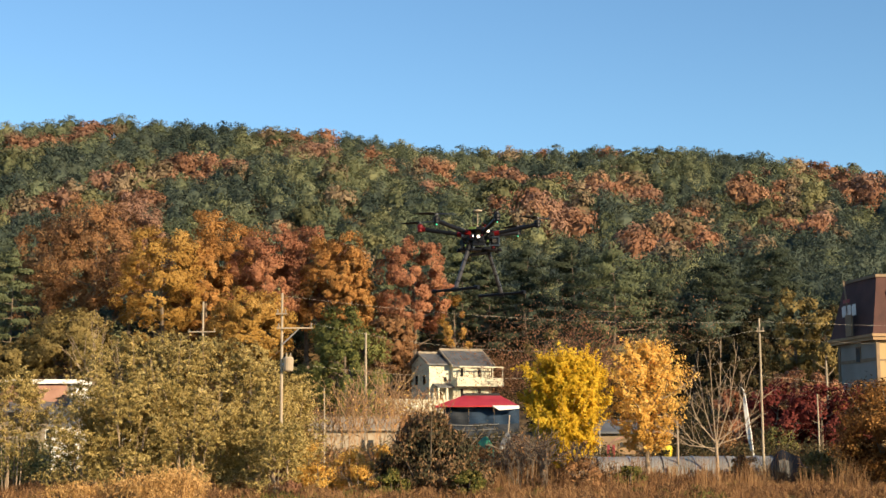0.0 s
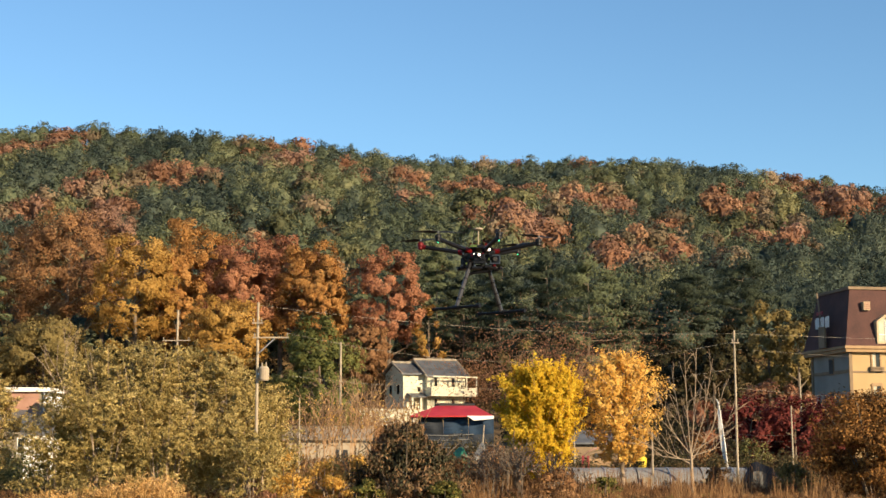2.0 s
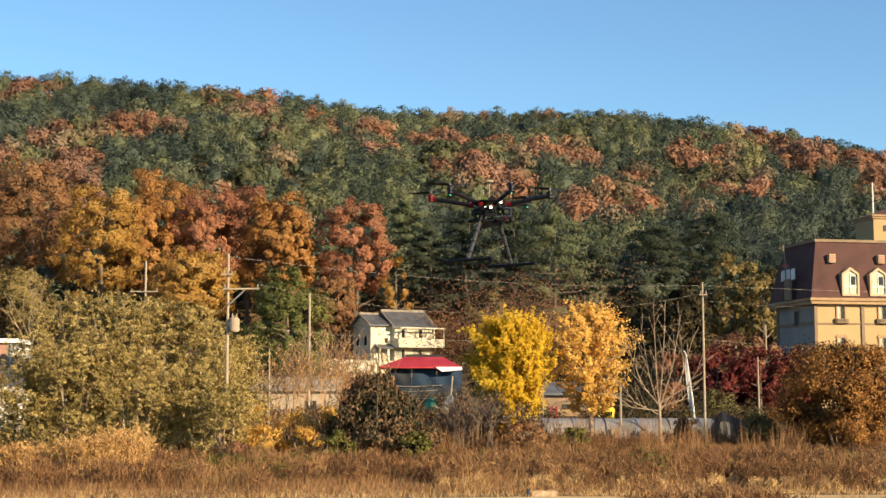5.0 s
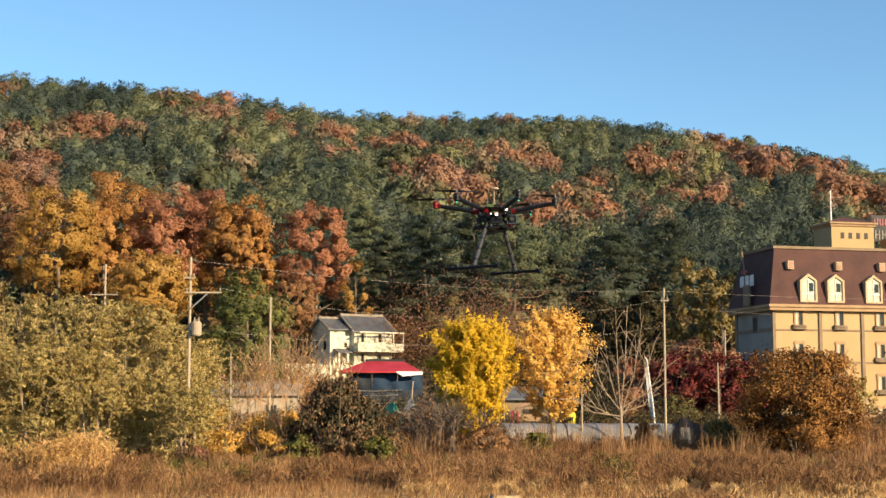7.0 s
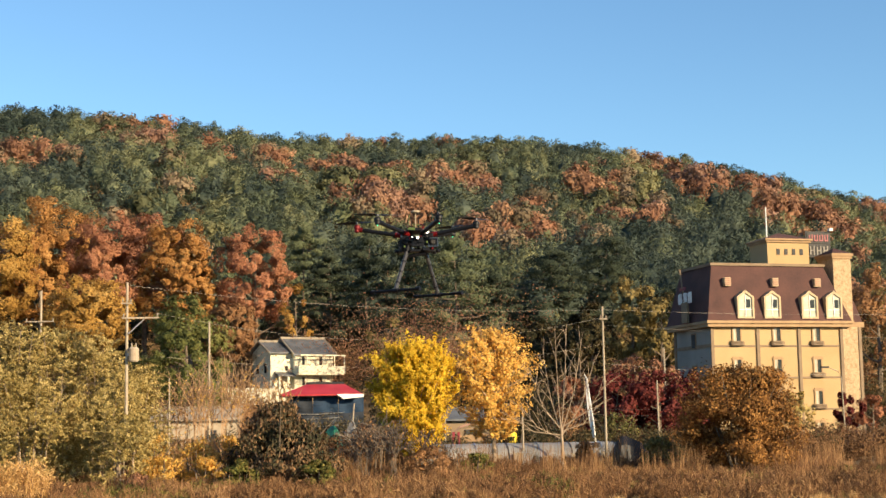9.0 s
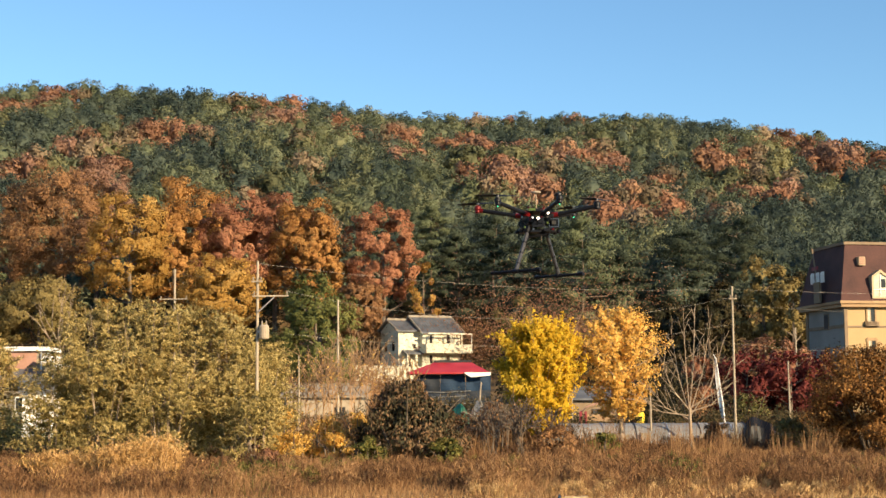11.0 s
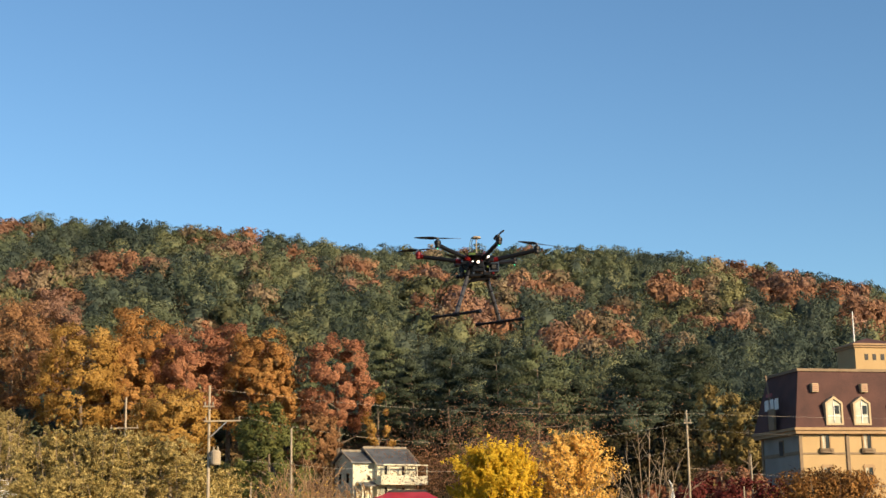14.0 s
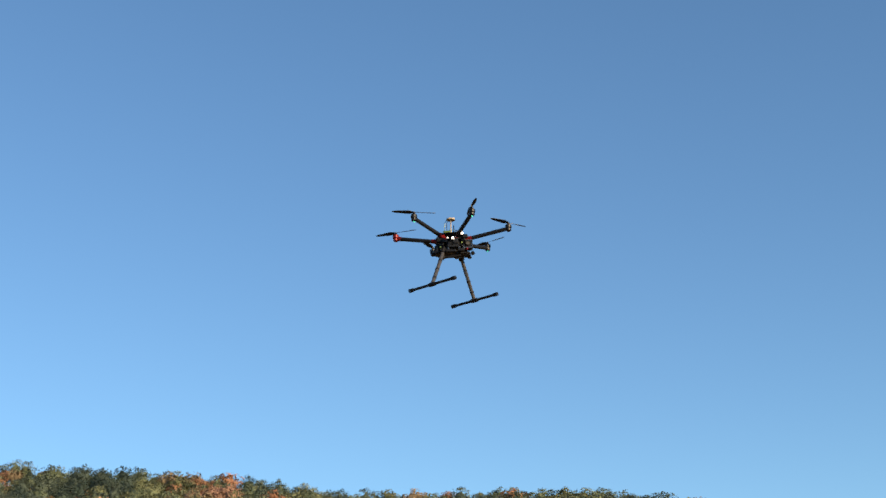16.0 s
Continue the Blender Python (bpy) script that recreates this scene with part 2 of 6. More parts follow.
L_STRAW = leaf("straw_grass", [(0.322, 0.196, 0.0805), (0.494, 0.322, 0.138), (0.632, 0.448, 0.218)], 0.2, 0.5, 0.15)
L_PLUME = leaf("golden_plume_grass", [(0.315, 0.1786, 0.0585), (0.504, 0.3008, 0.1092), (0.693, 0.4512, 0.195)], 0.5, 0.6, 0.2)
L_WEED = leaf("green_weeds", [(0.0575, 0.069, 0.0172), (0.138, 0.138, 0.0345), (0.253, 0.196, 0.0575)], 0.4)

# ---- building blocks ----


class Shape:
    """Collects faces for one mesh."""

    def __init__(self):
        self.v, self.f = [], []

    def box(self, x0, x1, y0, y1, z0, z1, m=None, cut=0.0):
        """A box; cut: chamfer of its upright edges."""
        k = len(self.v)
        if cut:
            ring = [(x0 + cut, y0), (x1 - cut, y0), (x1, y0 + cut), (x1, y1 - cut), (x1 - cut, y1), (x0 + cut, y1), (x0, y1 - cut), (x0, y0 + cut)]
        else:
            ring = [(x0, y0), (x1, y0), (x1, y1), (x0, y1)]
        n = len(ring)
        pts = [Vector((a, b, z0)) for a, b in ring] + [Vector((a, b, z1)) for a, b in ring]
        self.v += [tuple(m @ p) if m else tuple(p) for p in pts]
        self.f += [tuple(range(k + n - 1, k - 1, -1)), tuple(range(k + n, k + 2 * n))]
        self.f += [(k + i, k + (i + 1) % n, k + n + (i + 1) % n, k + n + i) for i in range(n)]
        return self

    def tube(self, pts, radii, n=8):
        pts = [Vector(p) for p in pts]
        k = len(self.v)
        for i, p in enumerate(pts):
            d = (pts[min(i + 1, len(pts) - 1)] - pts[max(i - 1, 0)]).normalized()
            a = d.orthogonal().normalized()
            b = d.cross(a)
            r = radii[i] if isinstance(radii, (list, tuple)) else radii
            for j in range(n):
                w = 2 * math.pi * j / n
                self.v.append(tuple(p + a * (r * math.cos(w)) + b * (r * math.sin(w))))
        for i in range(len(pts) - 1):
            for j in range(n):
                q = k + i * n
                self.f.append((q + j, q + (j + 1) % n, q + n + (j + 1) % n, q + n + j))
        self.f.append(tuple(range(k + n - 1, k - 1, -1)))
        e = k + (len(pts) - 1) * n
        self.f.append(tuple(range(e, e + n)))
        return self

    def poly(self, pts):
        k = len(self.v)
        self.v += [tuple(p) for p in pts]
        self.f.append(tuple(range(k, k + len(pts))))
        return self

    def solid(self, pts, thick):
        """A flat outline given thickness along the vector thick."""
        k, n = len(self.v), len(pts)
        t = Vector(thick)
        self.v += [tuple(p) for p in pts] + [tuple(Vector(p) + t) for p in pts]
        self.f += [tuple(range(k, k + n)), tuple(range(k + 2 * n - 1, k + n - 1, -1))]
        self.f += [(k + (i + 1) % n, k + i, k + n + i, k + n + (i + 1) % n) for i in range(n)]
        return self

    def mesh(self, name, material):
        me = bpy.data.meshes.new(name)
        me.from_pydata(self.v, [], self.f)
        bm = bmesh.new()
        bm.from_mesh(me)
        bmesh.ops.recalc_face_normals(bm, faces=bm.faces)
        bm.to_mesh(me)
        bm.free()
        me.materials.append(material)
        return me


def thing(name, label, category, place=None, group="", kind=""):
    ob = new(name)
    ob.empty_display_size = 0.2
    if place:
        ob.matrix_basis = place
    return tagged(ob, label, category, group, kind)


def part(name, shape, material, parent, label=""):
    ob = new(name, shape if isinstance(shape, bpy.types.Mesh) else shape.mesh(name, material))
    ob.parent = parent
    return tagged(ob, label) if label else ob


def single(name, shape, material, label, category, place=None, group="", kind=""):
    ob = new(name, shape if isinstance(shape, bpy.types.Mesh) else shape.mesh(name, material))
    if place:
        ob.matrix_basis = place
    return tagged(ob, label, category, group, kind)


def flakes(name, cards, material, soft=None, tree=None):
    """One mesh of many small loose faces; cards: an array of shape (count, corners, 3); soft: the way each face's leaves turn on the whole."""
    count, k = cards.shape[:2]
    me = bpy.data.meshes.new(name)
    me.vertices.add(count * k)
    me.vertices.foreach_set("co", cards.reshape(-1).astype(np.float32))
    me.loops.add(count * k)
    me.loops.foreach_set("vertex_index", np.arange(count * k, dtype=np.int32))
    me.polygons.add(count)
    me.polygons.foreach_set("loop_start", np.arange(0, count * k, k, dtype=np.int32))
    me.update(calc_edges=True)
    if soft is not None:
        normal = me.attributes.new("custom_normal", "FLOAT_VECTOR", "POINT")
        normal.data.foreach_set("vector", np.repeat(unit(soft), k, 0).reshape(-1).astype(np.float32))
    if tree is not None:
        me.attributes.new("tree", "FLOAT", "POINT").data.foreach_set("value", np.repeat(tree, k).astype(np.float32))
    me.materials.append(material)
    return me


rng = np.random.default_rng(7)


def unit(v):
    return v / np.maximum(np.linalg.norm(v, axis=-1, keepdims=True), 1e-6)


def leaves(places, outward, length, width, loose=0.8, droop=0.0, corners=4):
    """Leaf faces at places, facing roughly outward; droop turns their tips down."""
    n = len(places)
    normal = unit(outward + loose * rng.normal(size=(n, 3)))
    tip = unit(np.cross(normal, rng.normal(size=(n, 3))) + np.array([0, 0, -droop]))
    side = unit(np.cross(normal, tip))
    ln = length * rng.uniform(0.6, 1.35, (n, 1))
    wd = width * rng.uniform(0.6, 1.35, (n, 1))
    if corners == 3:
        return np.stack([places - tip * ln * 0.5 + side * wd * 0.5, places - tip * ln * 0.5 - side * wd * 0.5, places + tip * ln * 0.6], 1)
    return np.stack([places - tip * ln * 0.5, places - side * wd * 0.5, places + tip * ln * 0.5, places + side * wd * 0.5], 1)


def mingle(d, share=0.35):
    """Outward directions with some spread from leaf to leaf."""
    return unit(d + share * rng.normal(size=d.shape))


def clump_points(centres, radii, per):
    """Points over the outer shells of soft clumps, with their outward directions."""
    k = len(centres)
    d = unit(rng.normal(size=(k, per, 3)))
    shell = rng.uniform(0.55, 1.08, (k, per, 1)) ** 0.7
    off = d * shell * radii[:, None, :]
    return (centres[:, None, :] + off).reshape(-1, 3), d.reshape(-1, 3)


def ground_z(x, y):
    """Height of the land: flat field, gentle rise to the village, then the wooded hill."""
    x, y = np.asarray(x, float), np.asarray(y, float)
    low = np.interp(y, [56, 80, 130, 150, 200, 232], [0, 1.1, 1.4, 2.4, 8.3, 14.0])
    a = np.clip(x / np.maximum(y, 60), -0.6, 0.6)
    rise = np.interp(a, [-0.6, -0.38, -0.30, -0.24, -0.15, -0.11, -0.05, 0.025, 0.083, 0.18, 0.236, 0.30, 0.36, 0.6],
                     [100.6, 103.6, 104.3, 102.6, 98.8, 95.1, 91.0, 91.9, 90.9, 85.8, 81.0, 73.6, 67.7, 61.2])
    s = np.clip((y - 232) / 248, 0, 1)
    bumps = 2.6 * np.sin(x / 23 + y / 41) + 2.0 * np.sin(x / 13 - y / 29 + 1.3) + 1.2 * np.sin(y / 17 + x / 44)
    hill = 14 + (rise - 14) * (0.1 * s * s + 0.9 * s) + bumps * np.clip(4 * s * (1 - s), 0, 1)
    past = np.clip(y - 480, 0, None)
    hill = hill - past * 0.22
    return np.maximum(np.where(y > 232, hill, low), np.where(y > 480, 4.0, -1))


# ---- the land ----
def land():
    xs = np.concatenate([np.arange(-2400, -420, 120), np.arange(-420, 421, 6), np.arange(480, 2401, 120)])
    ys = np.concatenate([np.arange(-1200, 30, 60), np.arange(30, 240, 3), np.arange(240, 600, 6), np.arange(620, 3000, 120)])
    gx, gy = np.meshgrid(xs, ys)
    gz = ground_z(gx, gy)
    near = (gy > 56) & (gy < 240)
    gz = gz + np.where(near, 0.08 * np.sin(gx * 0.9) * np.sin(gy * 0.7), 0)
    nx, ny = len(xs), len(ys)
    idx = np.arange(nx * ny).reshape(ny, nx)
    quads = np.stack([idx[:-1, :-1], idx[:-1, 1:], idx[1:, 1:], idx[1:, :-1]], -1).reshape(-1, 4)
    me = bpy.data.meshes.new("ground")
    me.from_pydata(np.stack([gx, gy, gz], -1).reshape(-1, 3).tolist(), [], quads.tolist())
    me.polygons.foreach_set("use_smooth", np.ones(len(quads), bool))
    me.materials.append(M_GROUND)
    single("ground", me, None, "dry autumn field rising to a wooded hill", "ground", kind="structure")


land()


def track():
    s = Shape()
    for i in range(60):
        x0, x1 = -90 + 3 * i, -87 + 3 * i
        far = [54.4 + 0.118 * x + 0.25 * math.sin(x * 0.8) for x in (x0, x1)]
        w = [10.5 + 0.4 * math.sin(x * 0.37) for x in (x0, x1)]
        za = [0.03 + float(ground_z(x, f)) for x, f in zip((x0, x1), far)]
        s.poly([(x0, far[0] - w[0], 0.03), (x1, far[1] - w[1], 0.03), (x1, far[1], za[1]), (x0, far[0], za[0])])
    single("road", s, M_ROAD, "pale sunlit dirt track beside the field", "road", kind="structure")


track()


# ---- forest on the hill ----


def core(heights, widths, n=6):
    """The lumpy inner mass of a forest tree, as triangles."""
    an = np.arange(n) * 2 * np.pi / n
    rings = []
    for h, w in zip(heights, widths):
        r = w * rng.uniform(0.75, 1.12, n)
        rings.append(np.stack([r * np.cos(an), r * np.sin(an), h + rng.normal(0, 0.015, n)], -1))
    out = []
    for a, b in zip(rings, rings[1:]):
        for j in range(n):
            k = (j + 1) % n
            out += [(a[j], a[k], b[k]), (a[j], b[k], b[j])]
    out = np.array(out)
    return out, unit(out.mean(1) - np.array([0, 0, heights[0] + 0.1]))


def template(kind, per, size):
    """Leaf faces of one forest tree and the way they turn, about 1 high and standing on the origin."""
    if kind == "pine":
        k = 15
        h = np.linspace(0.42, 0.95, k) + rng.normal(0, 0.025, k)
        w = np.interp(h, [0.3, 0.52, 0.8, 1.0], [0.24, 0.36, 0.27, 0.05])
        an = np.arange(k) * 2.4 + rng.uniform(-0.5, 0.5, k)
        c = np.stack([w * 0.75 * np.cos(an), w * 0.75 * np.sin(an), h], -1)
        r = np.stack([0.4 * w + 0.05, 0.4 * w + 0.05, 0.24 * w + 0.035], -1)
        p, d = clump_points(c, r, per // k)
        n = unit(0.65 * d + 1.0 * unit(p - np.array([0, 0, 0.5])) + np.array([0, 0, 0.1]))
        inner = core([0.38, 0.48, 0.6, 0.74, 0.82], [0.04, 0.17, 0.19, 0.12, 0.02])
        return np.concatenate([leaves(p, n, size * 1.5, size * 0.42, 0.3, 0.35, corners=3), inner[0]]), np.concatenate([mingle(n, 0.22), inner[1]])
    k = 20
    q = unit(rng.normal(size=(k, 3)))
    q[:, 2] = np.where(q[:, 2] < -0.35, -q[:, 2], q[:, 2])
    c = q * rng.uniform(0.17, 0.27, (k, 1)) * np.array([1.12, 1.12, 1.0]) + np.array([0, 0, 0.62])
    r = np.stack([rng.uniform(0.09, 0.15, k)] * 2 + [rng.uniform(0.075, 0.12, k)], -1)
    p, d = clump_points(c, r, per // k)
    n = unit(0.7 * d + 1.0 * unit(p - np.array([0, 0, 0.55])))
    inner = core([0.4, 0.48, 0.6, 0.7, 0.78], [0.04, 0.15, 0.18, 0.13, 0.03])
    return np.concatenate([leaves(p, n, size, size * 0.8, 0.35, corners=3), inner[0]]), np.concatenate([mingle(n, 0.22), inner[1]])


def patch(x, y, a, b, seed):
    return np.sin(x / a + seed) * np.sin(y / b + 1.7 * seed) + 0.6 * np.sin(x / (a * 0.43) - y / (b * 0.6) + seed * 3.1)


def waves(x, y, seed):
    """Smooth random patches, longer up the slope than across it."""
    g = np.random.default_rng(seed)
    total = 0
    for _ in range(9):
        total = total + np.sin(x / g.uniform(5, 17) * g.choice([-1, 1]) + y / g.uniform(14, 45) + g.uniform(0, 6.28))
    return total / 2.1


# stands of oak and maple among the pines: place and half width
STANDS = [(-161, 450, 7.3), (-148, 466, 7.2), (-117, 391, 4.8), (-97, 406, 7.5), (-81, 392, 3.3), (-78, 468, 4.0), (-66, 427, 6.6), (-52, 438, 4.2), (-30, 430, 4.3), (-19, 428, 3.9),
          (-11, 431, 4.0), (0, 421, 6.8), (-5, 333, 4.9), (12, 391, 6.0), (4, 325, 5.0), (-122, 334, 5.8), (-123, 363, 5.6), (-98, 351, 6.1), (25, 392, 6.3), (38, 379, 4.7),
          (55, 405, 4.0), (65, 410, 3.1), (60, 346, 6.9), (43, 298, 3.4), (23, 299, 4.8), (31, 302, 4.2), (87, 397, 7.3), (88, 468, 5.4), (103, 390, 6.0), (115, 377, 7.2)]


def forest():
    rows = []
    y = 236.0
    while y < 492:
        step = 5.4 + (y - 236) * 0.0025
        n = int(0.80 * y / step)
        x = -0.41 * y + np.arange(n) * step + rng.uniform(-0.45, 0.45, n) * step
        yy = y + rng.uniform(-0.5, 0.5, n) * step
        rows.append(np.stack([x, yy], -1))
        y += step * 0.95
    p = np.concatenate(rows)
    x, y = p[:, 0], p[:, 1]
    z = ground_z(x, y) - 0.3
    near = np.min([np.hypot((x - a) / r, (y - b) / (r * 2.0)) for a, b, r in STANDS], 0) + 0.12 * rng.normal(size=len(p))
    east = np.clip((x / y - 0.02) / 0.2, 0, 1)
    stray = waves(x, y, 3) + 0.9 * rng.normal(size=len(p)) + 1.1 * east
    # Valley shade put into tree colour: more dark pines, no stray autumn trees.
    dark_slope = (x / y > -0.03) & (x / y < 0.17) & (y < 305)
    # Same darkening on the slope behind the motel.
    dark_slope = dark_slope | ((x / y > 0.18) & (x / y < 0.33) & (y > 255) & (y < 345))
    tone = waves(x, y, 8) + 0.7 * rng.normal(size=len(p)) - 1.6 * dark_slope
    shade = rng.normal(size=len(p)) + 0.5 * waves(x, y, 12)
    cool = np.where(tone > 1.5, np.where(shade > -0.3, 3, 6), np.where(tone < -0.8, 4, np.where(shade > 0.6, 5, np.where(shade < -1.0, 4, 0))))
    warm = np.where(tone > 0.3, 2, np.where(shade > 0.1, 7, 1))
    kinds = np.where((near < 1.0) | ((stray > 2.75) & ~dark_slope), warm, np.where((near < 1.35) & (shade > 0.4), 6, cool))
    sets = [("pine", L_PINE, "pine_forest", "green pine trees covering the sunlit hillside"),
            ("broad", L_RUST, "oak_forest", "rust coloured oaks scattered among the pines"),
            ("broad", L_HILL, "maple_forest", "orange autumn trees scattered on the hill"),
            ("broad", L_MOSS, "olive_forest", "olive green trees turning on the hill"),
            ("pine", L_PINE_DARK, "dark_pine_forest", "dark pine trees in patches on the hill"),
            ("pine", L_PINE_LIGHT, "light_pine_forest", "sunlit yellow green pines on the hill"),
            ("broad", L_TAN, "fading_forest", "tan fading trees among the pines"),
            ("broad", L_PINK, "oak_forest", "pinkish brown oaks on the hill")]
    for i, (kind, material, name, label) in enumerate(sets):
        out, soft, tree = [], [], []
        for close in (True, False):
            q = np.flatnonzero((kinds == i) & ((y < 320) if close else (y >= 320)))
            per, size = ((540, 0.052) if close else (330, 0.064)) if kind == "pine" else ((600, 0.055) if close else (400, 0.066))
            for j in range(6):
                t, turn = template(kind, per, size)
                w = q[j::6]
                if not len(w):
                    continue
                h = rng.uniform(7.8, 12.6, len(w)) * np.interp(y[w], [400, 470], [1.0, 0.86]) * (0.92 if kind == "pine" else np.interp(y[w], [400, 470], [1.12, 0.95]))
                wide = rng.uniform(9.2, 13.0, len(w)) * (1.0 if kind == "pine" else 1.05)
                an = rng.uniform(0, 6.28, len(w))
                c, s = np.cos(an)[:, None, None], np.sin(an)[:, None, None]
                tx, ty, tz = t[None, ..., 0], t[None, ..., 1], t[None, ..., 2]
                gx = (tx * c - ty * s) * wide[:, None, None] + x[w][:, None, None]
                gy = (tx * s + ty * c) * wide[:, None, None] + y[w][:, None, None]
                gz = tz * h[:, None, None] + z[w][:, None, None]
                out.append(np.stack([gx, gy, gz], -1).reshape(-1, 3, 3))
                tree.append(np.repeat(rng.uniform(0, 1, len(w)), len(t)))
                c, s = c[..., 0], s[..., 0]
                soft.append(np.stack([turn[None, :, 0] * c - turn[None, :, 1] * s, turn[None, :, 0] * s + turn[None, :, 1] * c, np.repeat(turn[None, :, 2], len(w), 0)], -1).reshape(-1, 3))
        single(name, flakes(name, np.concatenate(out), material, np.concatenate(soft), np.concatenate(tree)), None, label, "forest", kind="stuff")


forest()


# ---- trees that stand apart ----
def limb_set(s, base, top, radius, spread, count, n=6, start=0.35, lift=0.6):
    """Trunk and rising limbs into one shape; gives back the limb ends."""
    base, top = Vector(base), Vector(top)
    mid = base.lerp(top, 0.5) + Vector((rng.normal(), rng.normal(), 0)) * 0.02 * (top - base).length
    s.tube([base, mid, top], [radius, radius * 0.65, radius * 0.12], n)
    ends = []
    for i in range(count):
        f = start + (0.93 - start) * i / max(1, count - 1)
        root = base.lerp(mid, f * 2) if f < 0.5 else mid.lerp(top, f * 2 - 1)
        an = i * 2.4 + rng.uniform(-0.4, 0.4)
        ln = spread * (1.1 - 0.75 * f) * rng.uniform(0.8, 1.15)
        end = root + Vector((math.cos(an) * ln, math.sin(an) * ln, ln * lift * rng.uniform(0.7, 1.3)))
        bend = root.lerp(end, 0.5) + Vector((0, 0, -0.06 * ln))
        r = radius * (0.55 - 0.35 * f)
        s.tube([root, bend, end], [r, r * 0.6, r * 0.2], 5)
        ends.append(end)
    return ends


def round_tree(name, label, x, y, height, width, material, count, size, low=0.3, clumps=22, clump=0.17, group="", bark=None, flat=1.0, z=None):
    """A broad tree: trunk, limbs and a lumpy crown of separate leaves."""
    z = float(ground_z(x, y)) if z is None else z
    t = thing(name, label, "tree", pose(x, y, z), group)
    s = Shape()
    limb_set(s, (0, 0, -0.3), (0.1, 0, height * 0.85), height * 0.018 + 0.05, width * 0.5, 9)
    part("trunk", s, bark or M_BARK, t)
    mid, half = height * (1 + low) / 2, height * (1 - low) / 2
    lobes = max(7, clumps // 8)
    k = np.arange(lobes) + 0.5
    lat, lon = 1 - 1.55 * k / lobes, k * 2.4 + rng.uniform(-0.4, 0.4, lobes)
    q = np.stack([np.cos(lon) * np.sqrt(1 - lat ** 2), np.sin(lon) * np.sqrt(1 - lat ** 2), lat], -1)
    q = q * rng.uniform(0.48, 0.72, (lobes, 1)) * np.array([width / 2, width / 2, half])
    big = np.stack([width * 0.19 * rng.uniform(0.8, 1.25, lobes)] * 2 + [(width + 2 * half) * 0.095 * flat * rng.uniform(0.8, 1.2, lobes)], -1)
    own = np.arange(clumps) % lobes
    e = unit(rng.normal(size=(clumps, 3)) + 0.8 * unit(q)[own])
    c = q[own] + e * big[own] * rng.uniform(0.75, 1.05, (clumps, 1))
    r = np.stack([width * clump * 0.72 * rng.uniform(0.7, 1.3, clumps)] * 2 + [width * clump * flat * 0.66 * rng.uniform(0.7, 1.2, clumps)], -1)
    per = count // clumps
    p, d = clump_points(c, r, per)
    p = p * np.array([width / 2, width / 2, half]) / np.percentile(np.abs(p), 98, axis=0)
    n = unit(d * 0.7 + 0.45 * np.repeat(e, per, 0) + 0.85 * unit(p / np.array([width, width, 2 * half])))
    p = p + np.array([0, 0, mid])
    part("crown", flakes("crown", leaves(p, n, size * 1.15, size, 0.45, corners=3), material, mingle(n, 0.3)), material, t)
    return t


def pine_tree(x, y, height, width, count, material):
    """A red pine with flat, layered sprays of needles."""
    t = thing("pine_tree", "tall pine with layered branches at the hill foot, needles coloured dark for shade" if material is L_SHADE else "tall grey green pine with layered branches at the hill foot", "tree", pose(x, y, float(ground_z(x, y))), "pines at the hill foot")
    s = Shape()
    ends = limb_set(s, (0, 0, -0.3), (0.3, 0, height * 0.95), height * 0.009, width * 0.55, 24, lift=0.16, start=0.14)
    part("trunk", s, M_BARK, t)
    c, r = [], []
    for e in ends:
        root = Vector((0, 0, e.z))
        for f in (0.45, 0.8, 1.05):
            q = root.lerp(e, f)
            c.append((q.x + rng.normal() * 0.3, q.y + rng.normal() * 0.3, q.z + rng.normal() * 0.25))
            w = width * rng.uniform(0.08, 0.15)
            r.append((w, w, w * 0.38))
    c.append((0.3, 0, height * 0.96))
    r.append((width * 0.09, width * 0.09, width * 0.09))
    p, d = clump_points(np.array(c), np.array(r), count // len(c))
    n = unit(0.8 * d + np.array([0, 0, 0.3]) + 0.9 * unit(p * np.array([1, 1, 0])))
    part("crown", flakes("crown", leaves(p, n, 0.46, 0.2, 0.4, corners=3), material, mingle(n, 0.25)), material, t)


BIG = [
    ("rust", -68.4, 222, 27.5, 15), ("pink", -65.5, 231, 28.0, 11), ("yellow", -55.2, 210, 23.5, 11), ("orange", -49.4, 213, 21.5, 7), ("orange", -49.3, 226, 25.5, 12),
    ("red", -40.8, 216, 22.5, 10.5), ("red", -35.4, 221, 23.0, 10), ("orange", -30.1, 215, 22.0, 10), ("orange", -27.4, 212, 19.0, 5.4), ("yellow", -40.2, 202, 15.0, 10.5),
    ("red", -18.5, 214, 21.0, 9.4), ("rust", -20.7, 204, 11.0, 6), ("olive", -65.5, 203, 12.5, 11), ("olive", -73.4, 203, 8.5, 7), ("rust", -76, 226, 25, 12), ("olive", -83, 206, 11, 9),
]
LOOK = {"rust": (L_BROWN, "rust brown"), "pink": (L_PINK, "pinkish brown"), "olive": (L_BRASS, "olive gold"), "yellow": (L_YELLOW, "amber yellow"), "orange": (L_ORANGE, "bright orange"), "red": (L_RED, "red brown")}
for tone, x, y, h, w in BIG:
    round_tree("autumn_tree", f"tall {LOOK[tone][1]} autumn tree at the foot of the hill", x, y, h, w * 1.12, LOOK[tone][0], 25000, 0.225, 0.24, 190, 0.095, "autumn trees at the hill foot", None, 0.82)
